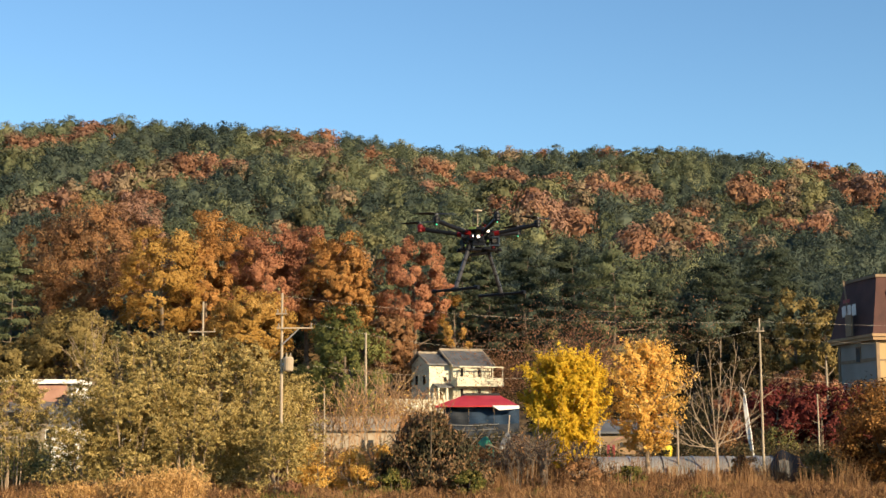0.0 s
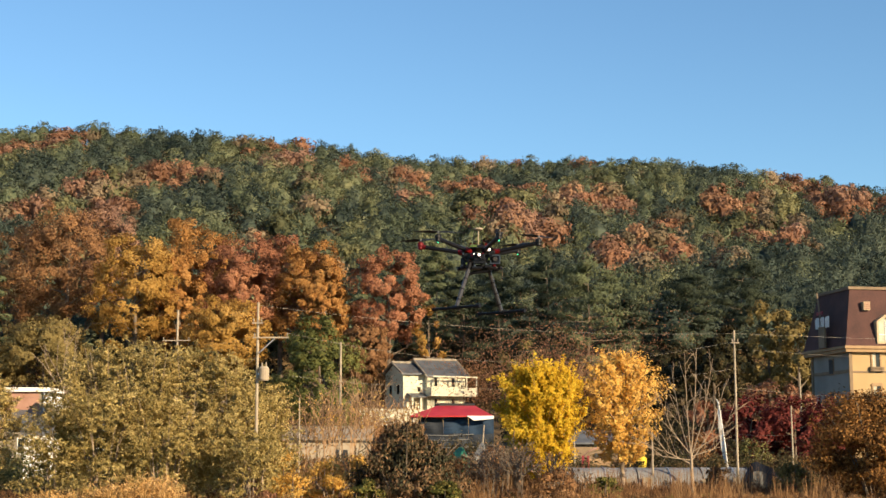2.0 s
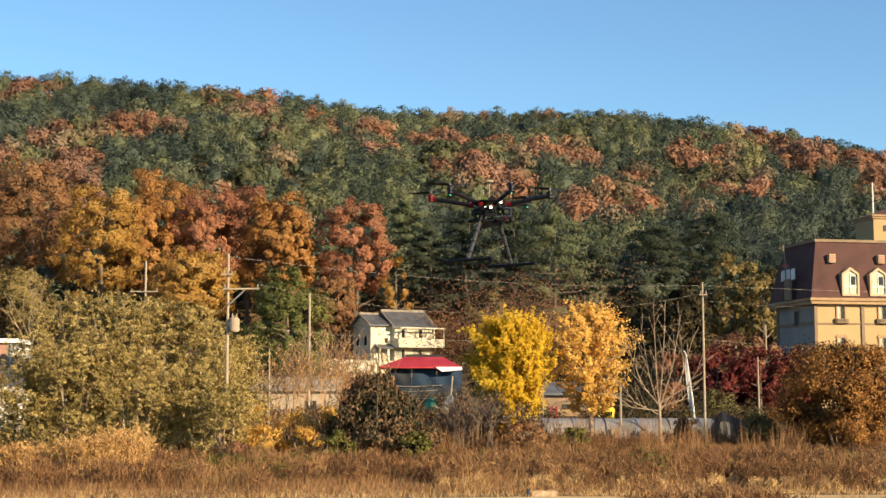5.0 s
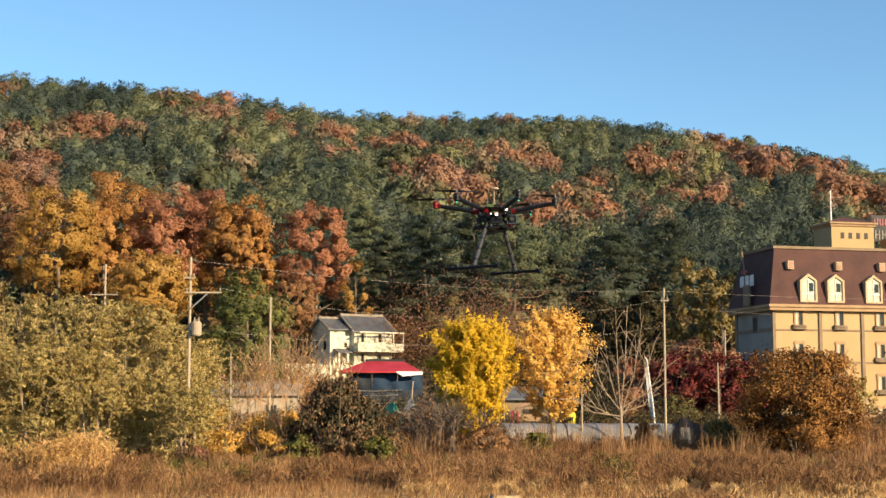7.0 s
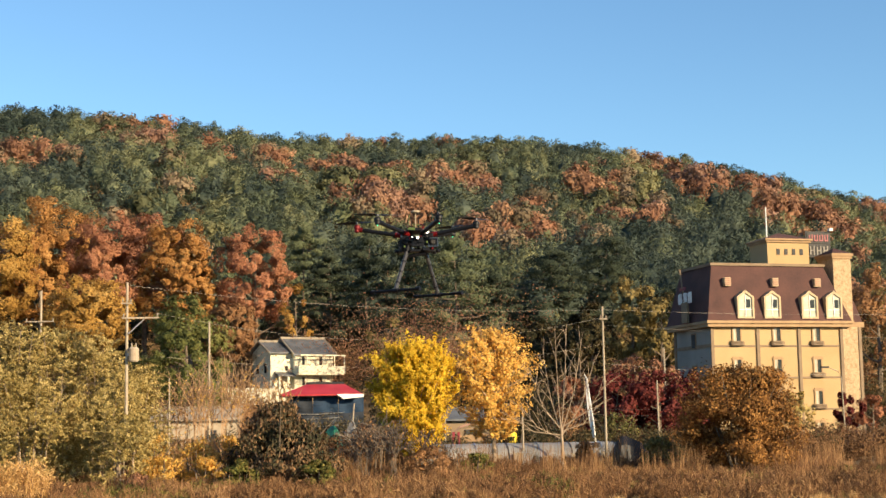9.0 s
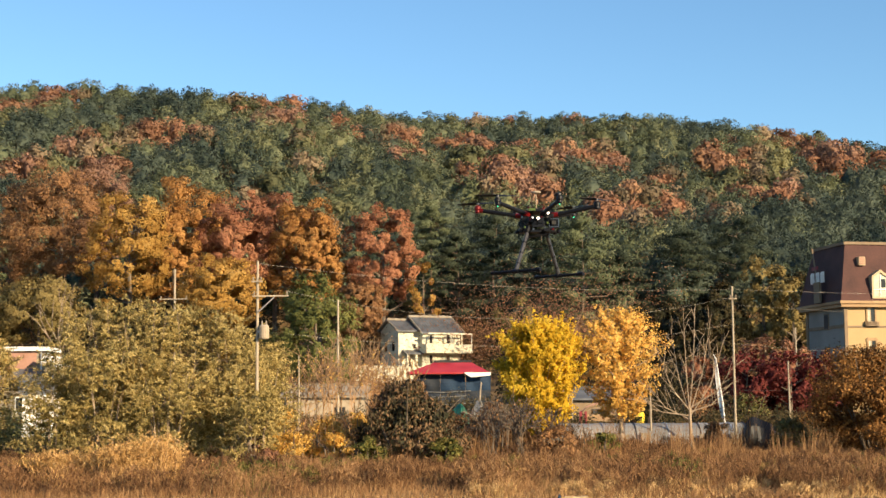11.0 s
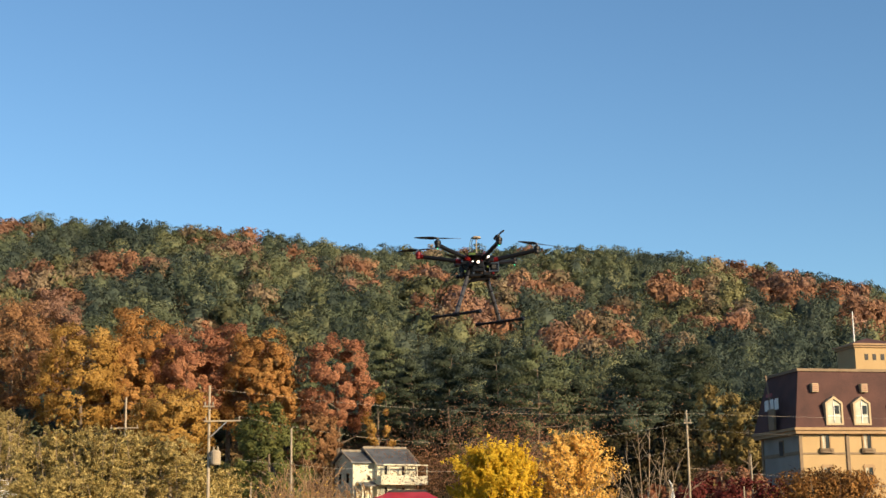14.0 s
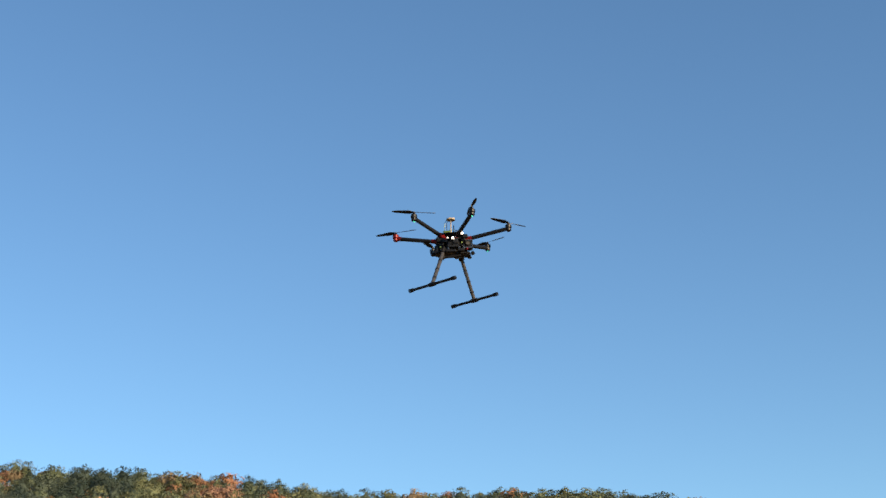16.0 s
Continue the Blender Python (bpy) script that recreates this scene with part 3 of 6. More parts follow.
# Pines in the shaded wood get darker needles, the lit ones lighter needles.
for x, y, h, w in ((-8.5, 228, 14, 9), (-2, 234, 16, 10), (4.5, 224, 17, 9.5), (10.4, 215, 16.7, 11.5), (17, 226, 13, 8), (27, 236, 15, 11), (37, 240, 16, 12), (-13, 240, 17, 9), (-78, 212, 17, 8)):
    pine_tree(x, y, h * (1.25 if x < 12 else 1.1), w * 1.2, 9500, L_PINE_LIGHT if x == 10.4 or x < -10 else L_SHADE)
round_tree("willow_tree", "dense dark green tree behind the utility pole", -18.7, 140, 13.8, 8.4, L_WILLOW, 18000, 0.2, 0.0, 190, 0.09)
round_tree("small_tree", "small bright yellow tree below the hill", -12.6, 213, 13.5, 4.6, L_YELLOW, 1500, 0.3, 0.15)
round_tree("small_tree", "small green tree beside the white house", 0.5, 206, 9, 6, L_OLIVE, 1500, 0.35, 0.1)
# L_SCRUB trees are coloured dark to give the shade behind the motel.
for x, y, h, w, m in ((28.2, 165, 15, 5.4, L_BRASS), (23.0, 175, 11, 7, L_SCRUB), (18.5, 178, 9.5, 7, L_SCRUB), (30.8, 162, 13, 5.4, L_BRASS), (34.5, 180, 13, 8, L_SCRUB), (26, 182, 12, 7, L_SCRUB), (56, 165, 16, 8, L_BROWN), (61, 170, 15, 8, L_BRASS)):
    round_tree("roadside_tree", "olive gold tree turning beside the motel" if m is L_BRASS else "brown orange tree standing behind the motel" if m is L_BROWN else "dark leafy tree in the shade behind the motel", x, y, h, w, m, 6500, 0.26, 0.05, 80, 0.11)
for x, y, h, w in ((18.4, 116, 5.0, 5.6), (21.4, 115, 5.0, 6.0), (24.2, 118, 4.6, 5.0), (15.2, 118, 4.6, 3.4)):
    round_tree("maple_tree", "low orange red maple behind the banner" if x < 16 else "low crimson maple beside the banner", x, y, h + 1.0, w, L_RED if x < 16 else L_CRIMSON, 5200, 0.2, 0.02, 60, 0.13, "crimson maples")
round_tree("small_tree", "rusty thinning tree behind the crimson maples", 21.8, 124, 7.4, 6.0, L_RUST, 3600, 0.2, 0.15, 60, 0.1)
round_tree("maple_tree", "crimson maple in front of the motel", 39.2, 124, 4.3, 2.8, L_CRIMSON, 1800, 0.2, 0.1, 18, 0.15, "crimson maples")
round_tree("small_tree", "grey green leafy tree at the motel wall", 35.0, 125, 4.4, 3.2, L_LOCUST, 1500, 0.22, 0.1)
round_tree("maple_tree", "rust red maple in front of the motel", 42.0, 126, 4.0, 4.2, L_RED, 1800, 0.2, 0.1, 18, 0.15, "crimson maples")


def undergrowth():
    """Scrub between the village and the hill, coloured dark for the shade there."""
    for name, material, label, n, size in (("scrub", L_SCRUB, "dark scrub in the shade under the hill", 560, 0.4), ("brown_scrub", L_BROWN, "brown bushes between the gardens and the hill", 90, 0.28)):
        x, y = rng.uniform(-90, 90, n), rng.uniform(104, 236, n)
        keep = (np.abs(x) < 0.42 * y) & ~((x > -24) & (x < -2) & (y < 203) & (y > 108)) & ~((x > 24) & (x < 50) & (y < 150)) & ~((x > -46) & (x < -33) & (y < 132)) & ~((x > -2) & (x < 22) & (y < 112))
        x, y = x[keep], y[keep]
        h = np.interp(y, [104, 150, 236], [1.2, 2.2, 4.5]) * rng.uniform(0.6, 1.3, len(x))
        z = ground_z(x, y)
        c = np.repeat(np.stack([x, y, z + h * 0.45], -1), 4, 0)
        hr = np.repeat(h, 4)
        c = c + rng.normal(size=c.shape) * hr[:, None] * np.array([0.4, 0.4, 0.2])
        r = np.stack([hr * 0.6, hr * 0.6, hr * 0.5], -1)
        p, d = clump_points(c, r, 65)
        single(name, flakes(name, leaves(p, d, size, size * 0.7, 0.5, corners=3), material, mingle(d, 0.4)), None, label, "scrub", kind="stuff")


undergrowth()


def hedge(name, label, x0, x1, y0, y1, n, top, material, size=0.2, per=150, wide=0.5, droop=0.0):
    """Rough bushes along a strip; top: their height above the level field."""
    x, y = rng.uniform(x0, x1, n), rng.uniform(y0, y1, n)
    z = ground_z(x, y)
    h = np.clip(top - z, 0.45, None) * rng.uniform(0.6, 1.1, n)
    c = np.repeat(np.stack([x, y, z + h * 0.45], -1), 3, 0)
    hr = np.repeat(h, 3)
    c = c + rng.normal(size=c.shape) * hr[:, None] * np.array([0.35, 0.3, 0.15])
    p, d = clump_points(c, np.stack([hr * 0.45, hr * 0.45, hr * 0.5], -1), per)
    single(name, flakes(name, leaves(p, d, size, size * wide, 0.8, droop, corners=3), material), None, label, "scrub", kind="stuff")


hedge("garden_scrub", "brown garden scrub in front of the sheds", -17, 1.5, 88, 106, 46, 3.1, L_UMBER)
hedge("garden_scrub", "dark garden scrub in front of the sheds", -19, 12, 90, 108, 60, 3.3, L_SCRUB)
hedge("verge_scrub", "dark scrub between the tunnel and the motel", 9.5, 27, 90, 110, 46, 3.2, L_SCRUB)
hedge("verge_scrub", "brown weeds on the verge before the motel", 19, 30, 86, 112, 40, 3.0, L_UMBER)
hedge("verge_scrub", "tall brown brush on the verge before the motel", 29, 54, 96, 117, 90, 3.0, L_UMBER, 0.22, 150, 0.3)
hedge("verge_scrub", "grey green scrub under the locust thicket", -40, -13, 79, 100, 60, 3.4, L_OLIVE)


# Dark leaf colour supplies the shade behind the banner and beside the motel.
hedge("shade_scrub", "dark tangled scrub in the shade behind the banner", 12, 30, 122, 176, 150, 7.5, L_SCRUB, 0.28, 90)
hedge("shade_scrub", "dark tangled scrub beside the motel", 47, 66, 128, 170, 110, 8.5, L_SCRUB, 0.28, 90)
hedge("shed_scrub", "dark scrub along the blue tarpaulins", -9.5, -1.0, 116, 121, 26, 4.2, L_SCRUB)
hedge("lane_scrub", "brown twiggy scrub below the garden wall", -23, -12.5, 128, 168, 80, 7.2, L_BROWN, 0.24, 110)
hedge("hill_scrub", "rusty brown brush in the shade under the pines", -17, 15, 202, 214, 110, 15.5, L_UMBER, 0.28, 110)
hedge("hill_scrub", "rusty thin brush standing below the pines", -6, 14, 188, 200, 70, 21.2, L_RUST, 0.22, 80)
hedge("field_brush", "low rusty brush in the field", -34, 40, 58.5, 77, 900, 1.3, L_GRASS, 0.3, 75, 0.1, -1.3)
hedge("field_brush", "low dark brown brush in the field", -34, 40, 60, 77, 260, 1.5, L_UMBER, 0.28, 90, 0.14, -1.1)
hedge("field_brush", "low green brush in the field", -34, 40, 62, 77, 150, 1.25, L_WEED, 0.3, 60, 0.16, -1.0)
hedge("roadside_brush", "dark reddish weeds on the near side of the track", 4.5, 9.5, 44.6, 47.6, 70, 0.8, L_GRASS, 0.3, 50, 0.14, -0.8)
hedge("roadside_brush", "low weeds on the near side of the track", 9, 22, 45, 48.3, 60, 0.5, L_GRASS, 0.26, 40, 0.14, -0.8)
hedge("weed_bank", "rusty brown weeds rising before the plastic tunnel", -4, 20, 76.5, 84, 150, 1.75, L_UMBER, 0.3, 34, 0.13, -1.5)
hedge("track_brush", "straw coloured brush beside the track", -2, 40, 57.5, 61, 130, 0.55, L_STRAW, 0.34, 60, 0.1, -1.2)


def fork(s, p, d, ln, r, depth, spread, n=4, up=0.15):
    """A leafless branch that forks again and again."""
    q = p + d * ln
    m = p.lerp(q, 0.5) + Vector(rng.normal(size=3)) * ln * 0.04
    s.tube([p, m, q], [max(r, 0.018), max(r * 0.8, 0.016), max(r * 0.6, 0.013)], n)
    if depth == 0:
        return
    for i in range(2 if depth < 3 else 3):
        e = (d + Vector(rng.normal(size=3)) * spread + Vector((0, 0, up))).normalized()
        fork(s, p.lerp(q, rng.uniform(0.55, 1.0)), e, ln * rng.uniform(0.6, 0.85), r * 0.55, depth - 1, spread, n if depth > 2 else 3, up)


def bare_tree(label, x, y, height, material, stems=1, spread=0.42, depth=4, r=0.09, crown=None, group="", foot=0.0):
    t = thing("bare_tree", label, "tree", pose(x, y, float(ground_z(x, y)) + foot), group)
    ends = []
    for i in range(stems):
        d = Vector((rng.normal() * 0.12 * (stems > 1), rng.normal() * 0.1, 1)).normalized()
        p = Vector((rng.normal() * 0.3 * (stems > 1), rng.normal() * 0.2 * (stems > 1), -0.2))
        q = p + d * height * 0.24
        part("trunk", Shape().tube([p, p.lerp(q, 0.5), q], [r, r * 0.9, r * 0.8], 8), material, t)
        for j in range(5 if stems == 1 else 2):
            an = j * 1.26 + rng.uniform(-0.3, 0.3)
            e = (d + Vector((math.cos(an) * 0.75, math.sin(an) * 0.5, 0.1)) * (0.9 if stems == 1 else 0.3) * (j > 0)).normalized()
            b = Shape()
            fork(b, q - d * 0.1 * j, e, height * (0.27 if j else 0.33), r * 0.62, depth, spread)
            part("limb", b, material, t)
            ends += b.v
    if crown is not None:
        v = np.array(ends)
        p = v[rng.integers(0, len(v), 140)] + rng.normal(size=(140, 3)) * 0.05
        part("leaves", flakes("leaves", leaves(p, rng.normal(size=p.shape), 0.14, 0.09), crown), crown, t)
    return t


# ginkgo leaves and their normals are tilted sunward to make the crowns brighter
TO_LIGHT = np.array([0.7, -0.6, 0.4])


def ginkgo(label, x, y, height, width, material, count, size, slim, limbs, shoots, outline, low, long, thick, whips=0):
    """A ginkgo: steep limbs with many short leafy shoots, ragged at the edge."""
    t = thing("ginkgo_tree", label, "tree", pose(x, y, float(ground_z(x, y))), "yellow trees behind the field")
    s = Shape()
    s.tube([(0, 0, -0.2), (0.05, 0, height * 0.5), (-0.05, 0, height * 0.98)], [0.13, 0.09, 0.015], 8)
    part("trunk", s, M_PALEBARK, t)
    start, way, reach = [], [], []
    for i in range(limbs):
        f = i / (limbs - 1)
        root = Vector((0, 0, height * (low + (0.88 - low) * f)))
        an = i * 2.4 + rng.uniform(-0.3, 0.3)
        ln = width * 0.5 * np.interp(f, [0, 0.3, 0.6, 1.0], outline) * rng.uniform(0.72, 1.1)
        end = root + Vector((math.cos(an) * ln, math.sin(an) * ln, ln * slim * rng.uniform(0.7, 1.25)))
        part("limb", Shape().tube([root, root.lerp(end, 0.5) - Vector((0, 0, 0.06 * ln)), end], [0.04, 0.026, 0.008], 4), M_PALEBARK, t)
        for k in range(shoots):
            g = 0.3 + 0.7 * (k + rng.uniform(0, 1)) / shoots
            q = root.lerp(end, g)
            d = ((end - root).normalized() * 0.7 + Vector((rng.normal(), rng.normal(), rng.normal() + slim)) * 0.5).normalized()
            start.append(tuple(q))
            way.append(tuple(d))
            reach.append(long * rng.uniform(0.5, 1.4))
    for k in range(limbs * 2):
        start.append((rng.normal(0, width * 0.05), rng.normal(0, width * 0.05), height * rng.uniform(low + 0.1, 0.93)))
        way.append(tuple(unit(rng.normal(size=3) * 0.6 + np.array([0, 0, 1.0]))))
        reach.append(long * rng.uniform(0.6, 1.4))
    start, way, reach = np.array(start), np.array(way), np.array(reach)
    per = count // len(start)
    u = rng.uniform(0, 1, (len(start), per, 1))
    p = start[:, None] + way[:, None] * reach[:, None, None] * u + rng.normal(size=(len(start), per, 3)) * thick * (1.15 - 0.8 * u)
    p = p.reshape(-1, 3)
    d = unit((p - np.array([0, 0, height * 0.45])) * np.array([1, 1, 0.4])) + 0.8 * TO_LIGHT
    n = unit(d + 0.4 * unit(rng.normal(size=(len(start), 3)))[np.repeat(np.arange(len(start)), per)])
    part("crown", flakes("crown", leaves(p, n, size * 1.1, size, 0.45, corners=3), material, mingle(n, 0.3)), material, t)
    for i in range(whips):
        an = i * 2.4
        root = Vector((math.cos(an) * width * 0.09, math.sin(an) * width * 0.09, height * 0.86))
        part("whip", Shape().tube([root, root + Vector((math.cos(an) * 0.35, math.sin(an) * 0.3, height * rng.uniform(0.15, 0.24)))], [0.014, 0.006], 4), M_PALEBARK, t)


def vase_tree(x, y):
    """A young leafless tree: short trunk, long straight limbs opening like a vase, fine side twigs."""
    t = thing("bare_tree", "slender leafless tree in front of the plastic tunnel", "tree", pose(x, y, float(ground_z(x, y))))
    part("trunk", Shape().tube([(0, 0, -0.2), (0.03, 0, 1.2), (0, 0, 2.35)], [0.105, 0.085, 0.07], 9), M_PALEBARK, t)
    ends = ((-2.2, 0.3, 3.4), (-1.7, -0.4, 5.0), (-0.9, 0.4, 6.2), (-0.25, -0.2, 6.9), (0.45, 0.3, 7.1), (1.2, -0.4, 6.6), (2.0, 0.4, 5.6), (2.5, -0.3, 4.4), (2.1, 0.6, 3.2), (-2.6, -0.2, 2.7))
    for i, e in enumerate(ends):
        a, b = Vector((0, 0, 1.75 + 0.6 * ((i * 7) % 10) / 9)), Vector((e[0], e[1], e[2] * 1.1))
        m = a.lerp(b, 0.45) + Vector((0.12 * e[0], 0, -0.25))
        s = Shape()
        s.tube([a, m, b], [0.034, 0.024, 0.009], 6)
        for k in range(9):
            f = 0.25 + 0.08 * k
            q = a.lerp(m, f / 0.45) if f < 0.45 else m.lerp(b, (f - 0.45) / 0.55)
            d = ((b - a).normalized() + Vector((rng.normal(), rng.normal() * 0.5, rng.uniform(0, 0.6))) * 0.62).normalized()
            ln = (1.5 - 0.8 * f) * rng.uniform(0.5, 1.4)
            s.tube([q, q + d * ln], [0.017, 0.01], 4)
            for _ in range(1):
                g = q + d * ln * rng.uniform(0.3, 0.8)
                s.tube([g, g + (d + Vector(rng.normal(size=3)) * 0.5).normalized() * ln * 0.45], [0.011, 0.008], 3)
        part("limb", s, M_PALEBARK, t)


ginkgo("bright yellow ginkgo in full leaf behind the dry field", 1.55, 78.5, 6.3, 4.5, L_GINKGO, 78000, 0.098, 1.1, 130, 10, (0.5, 1.0, 0.92, 0.45), 0.07, 0.8, 0.11)
ginkgo("pale orange ginkgo thinning out behind the dry field", 5.8, 80, 7.8, 5.3, L_PEACH, 16000, 0.11, 0.5, 72, 9, (0.45, 0.95, 0.98, 0.4), 0.2, 0.6, 0.13, 7)
vase_tree(9.25, 78)
for x, y, h, f in ((-8.5, 84, 7.0, 0), (-10.1, 83, 6.6, 0), (-11.4, 86, 5.8, 0), (-6.6, 85, 6.0, 0), (-9.3, 88, 6.4, 0), (-12.2, 84, 5.0, 0)):
    bare_tree("twiggy leafless tree with peach coloured stems", x, y, h, M_TWIG, 4, 0.34, 3, 0.05, L_PEACH, "leafless trees by the sheds")
for x, y, h in ((0.2, 73, 3.5), (-1.2, 74, 3.4), (1.9, 75, 2.8), (3.3, 75, 2.0), (-2.2, 75, 2.0), (-0.5, 76, 3.8)):
    bare_tree("bare twiggy shrub at the edge of the field", x, y, h, M_BARK, 5, 0.5, 3, 0.03, L_BROWN, "bare shrubs")
for x, y, h in ((1, 195, 10), (5, 188, 9), (9, 192, 10), (12, 194, 8)):
    bare_tree("leafless tree in the shade below the pines", x, y, h, M_TWIG, 2, 0.36, 3, 0.12, L_RUST, "leafless trees below the pines")
bare_tree("pale dead tree standing among the autumn trees", -58.5, 190, 15, M_PALEBARK, 1, 0.25, 2, 0.16)


def shrub(name, label, x, y, height, width, material, count, size, wide=0.7, droop=0.4, group="", stems=7, clumps=40, clump=0.13, lean=0.9, tip=0.35):
    """A many-stemmed shrub, leafy down to the ground."""
    t = thing(name, label, "shrub", pose(x, y, float(ground_z(x, y))), group)
    for i in range(stems):
        an = i * 2.4
        e = Vector((math.cos(an) * width * 0.36, math.sin(an) * width * 0.3, height * rng.uniform(0.65, 0.95)))
        part("stem", Shape().tube([(math.cos(an) * 0.25, math.sin(an) * 0.25, -0.2), e * 0.55 + Vector((0, 0, 0.2)), e], [0.06, 0.04, 0.012], 5), M_BARK, t)
    a, b = rng.uniform(0, 6.28, clumps), np.sqrt(rng.uniform(0.02, 1, clumps))
    h = rng.uniform(0.05, 1, clumps)
    prof = np.interp(h, [0, 0.25, 0.6, 1.0], [0.92, 1.0, lean, tip])
    c = np.stack([np.cos(a) * b * prof * width * 0.42, np.sin(a) * b * prof * width * 0.34, h * height * 0.88 + 0.1], -1)
    r = np.stack([width * clump * rng.uniform(0.7, 1.3, clumps)] * 2 + [height * clump * rng.uniform(0.7, 1.2, clumps)], -1)
    p, d = clump_points(c, r, count // clumps)
    p[:, 2] = np.abs(p[:, 2])
    n = unit(d + 0.9 * unit((p - np.array([0, 0, height * 0.3])) / np.array([width, width, height * 1.2])))
    part("foliage", flakes("foliage", leaves(p, n, size, size * wide, 0.5, droop), material, mingle(n, 0.4)), material, t)


def locust(x, y, height, width, sprays):
    """A young locust: slim stems and many feathery sprays of paired leaflets."""
    t = thing("locust_thicket", "grey green young locust with fine feathery leaflets", "shrub", pose(x, y, float(ground_z(x, y))), "locust thicket")
    for i in range(10):
        an = i * 2.4 + rng.uniform(-0.4, 0.4)
        e = Vector((math.cos(an) * width * 0.34, math.sin(an) * width * 0.3, height * rng.uniform(0.7, 0.97)))
        part("stem", Shape().tube([(math.cos(an) * 0.4, math.sin(an) * 0.4, -0.2), e * 0.5 + Vector((0, 0, 0.3)), e], [0.04, 0.028, 0.01], 5), M_PALEBARK, t)
    k = 58
    a, b, h = rng.uniform(0, 6.28, k), np.sqrt(rng.uniform(0.05, 1, k)), rng.beta(1.6, 1.0, k)
    prof = np.interp(h, [0, 0.2, 0.65, 0.9, 1.0], [0.75, 0.95, 1.0, 0.74, 0.35])
    hub = np.stack([np.cos(a) * b * prof * width * 0.46, np.sin(a) * b * prof * width * 0.4, h * height * 0.9 + 0.1], -1)
    own = rng.integers(0, k, sprays)
    root = hub[own] + rng.normal(size=(sprays, 3)) * np.array([0.27, 0.27, 0.33])
    root[:, 2] = np.abs(root[:, 2])
    a = a[own]
    out = unit(np.stack([np.cos(a) + 0.6 * rng.normal(size=sprays), np.sin(a) + 0.6 * rng.normal(size=sprays), rng.normal(0.7, 0.45, sprays)], -1))
    ln = rng.uniform(0.35, 0.8, sprays)
    k = 20
    u = np.repeat(np.linspace(0.1, 1, k // 2), 2)[None, :, None]
    side = unit(np.cross(out, np.array([0, 0, 1.0])))
    hand = np.where(np.arange(k) % 2 == 0, 1.0, -1.0)[None, :, None]
    p = root[:, None] + out[:, None] * ln[:, None, None] * u + np.array([0, 0, -0.22]) * u ** 2 * ln[:, None, None] + side[:, None] * hand * 0.06
    p = p.reshape(-1, 3) + rng.normal(size=(sprays * k, 3)) * 0.03
    n = unit(np.repeat(out * np.array([1, 1, 0.4]), k, 0) + 0.45 * rng.normal(size=p.shape))
    part("foliage", flakes("foliage", leaves(p, n, 0.13, 0.06, 0.5, 0.2, corners=3), L_LOCUST, mingle(n, 0.35)), L_LOCUST, t)


# thicket of young locust trees beside the field
for x, y, h, w in ((-12.8, 76, 5.9, 3.2), (-14.3, 75, 7.6, 4.2), (-16.4, 74.5, 8.0, 4.6), (-18.4, 74, 8.2, 4.8), (-20.5, 75, 8.4, 4.8), (-22.4, 76.0, 8.2, 3.6), (-17.0, 72.0, 5.6, 4.8), (-20.2, 72.0, 6.0, 5.0), (-13.8, 72.5, 4.8, 3.8), (-22.4, 72.5, 4.8, 4.0)):
    locust(x, y, h, w, 820)
for x, y, h, w in ((-26.7, 74, 6.2, 3.4), (-29.6, 75, 6.4, 4.6), (-32.8, 76, 6.4, 5)):
    locust(x, y, h, w, 650)
locust(-12.2, 69.6, 3.5, 2.6, 380)
shrub("dark_bush", "dark purple brown bush with hanging leaves", -5.2, 72, 4.2, 7.4, L_DUSK, 17000, 0.2, 0.42, 1.4, "", 7, 90, 0.085, 0.62, 0.15)
shrub("bronze_bush", "large round bronze bush in front of the motel", 18.2, 76, 5.8, 7.4, L_BRONZE, 46000, 0.14, 0.6, 0.3, "", 9, 150, 0.095, 1.0, 0.62)
shrub("scrub_bush", "brown weedy bush before the green tarpaulin", -3.1, 77.2, 2.3, 3.0, L_UMBER, 3200, 0.15, 0.5, 0.2)
shrub("scrub_bush", "low grey green bush beside the bronze bush", 14.6, 79, 1.7, 2.4, L_OLIVE, 1800, 0.18, 0.6, 0.2)
for x, y, h, w in ((-10.6, 71.5, 1.8, 2.6), (-8.6, 71, 1.6, 2.4), (-9.4, 74, 2.5, 2.4), (-11.6, 75, 2.6, 2.6), (-8.0, 76, 2.3, 2.2)):
    shrub("amber_bush", "low amber and orange bush at the field edge", x, y, h, w, L_PEACH, 2600, 0.115, 0.6, 0.2, "amber bushes", 5, 26, 0.13)
for x, y, h, w in ((-12.2, 70.5, 1.5, 2.2), (-11.6, 69, 1.0, 1.8)):
    shrub("russet_bush", "low russet bush beside the amber bushes", x, y, h, w, L_RUST, 1800, 0.17, 0.6, 0.2, "russet bushes", 5, 24, 0.13)
for x, y, h, w, m in ((-6.8, 69, 1.5, 2.6, L_WEED), (-3.2, 69.5, 1.4, 2.4, L_WEED), (2.2, 74, 1.7, 2.6, L_BROWN), (4.6, 76, 1.2, 2.4, L_WEED), (11.2, 82, 1.5, 2.0, L_BROWN), (8.3, 92, 2.4, 3.4, L_SCRUB), (15.4, 98, 3.2, 3.6, L_OLIVE), (12.0, 99, 3.4, 3.4, L_BROWN), (-1.0, 92, 2.6, 3.2, L_BROWN), (0.5, 86, 2.4, 2.6, L_BROWN)):
    shrub("green_bush", "weedy green and brown bush at the field edge", x, y, h, w, m, 1900, 0.17, 0.55, 0.2, "weedy bushes", 5, 24, 0.13)


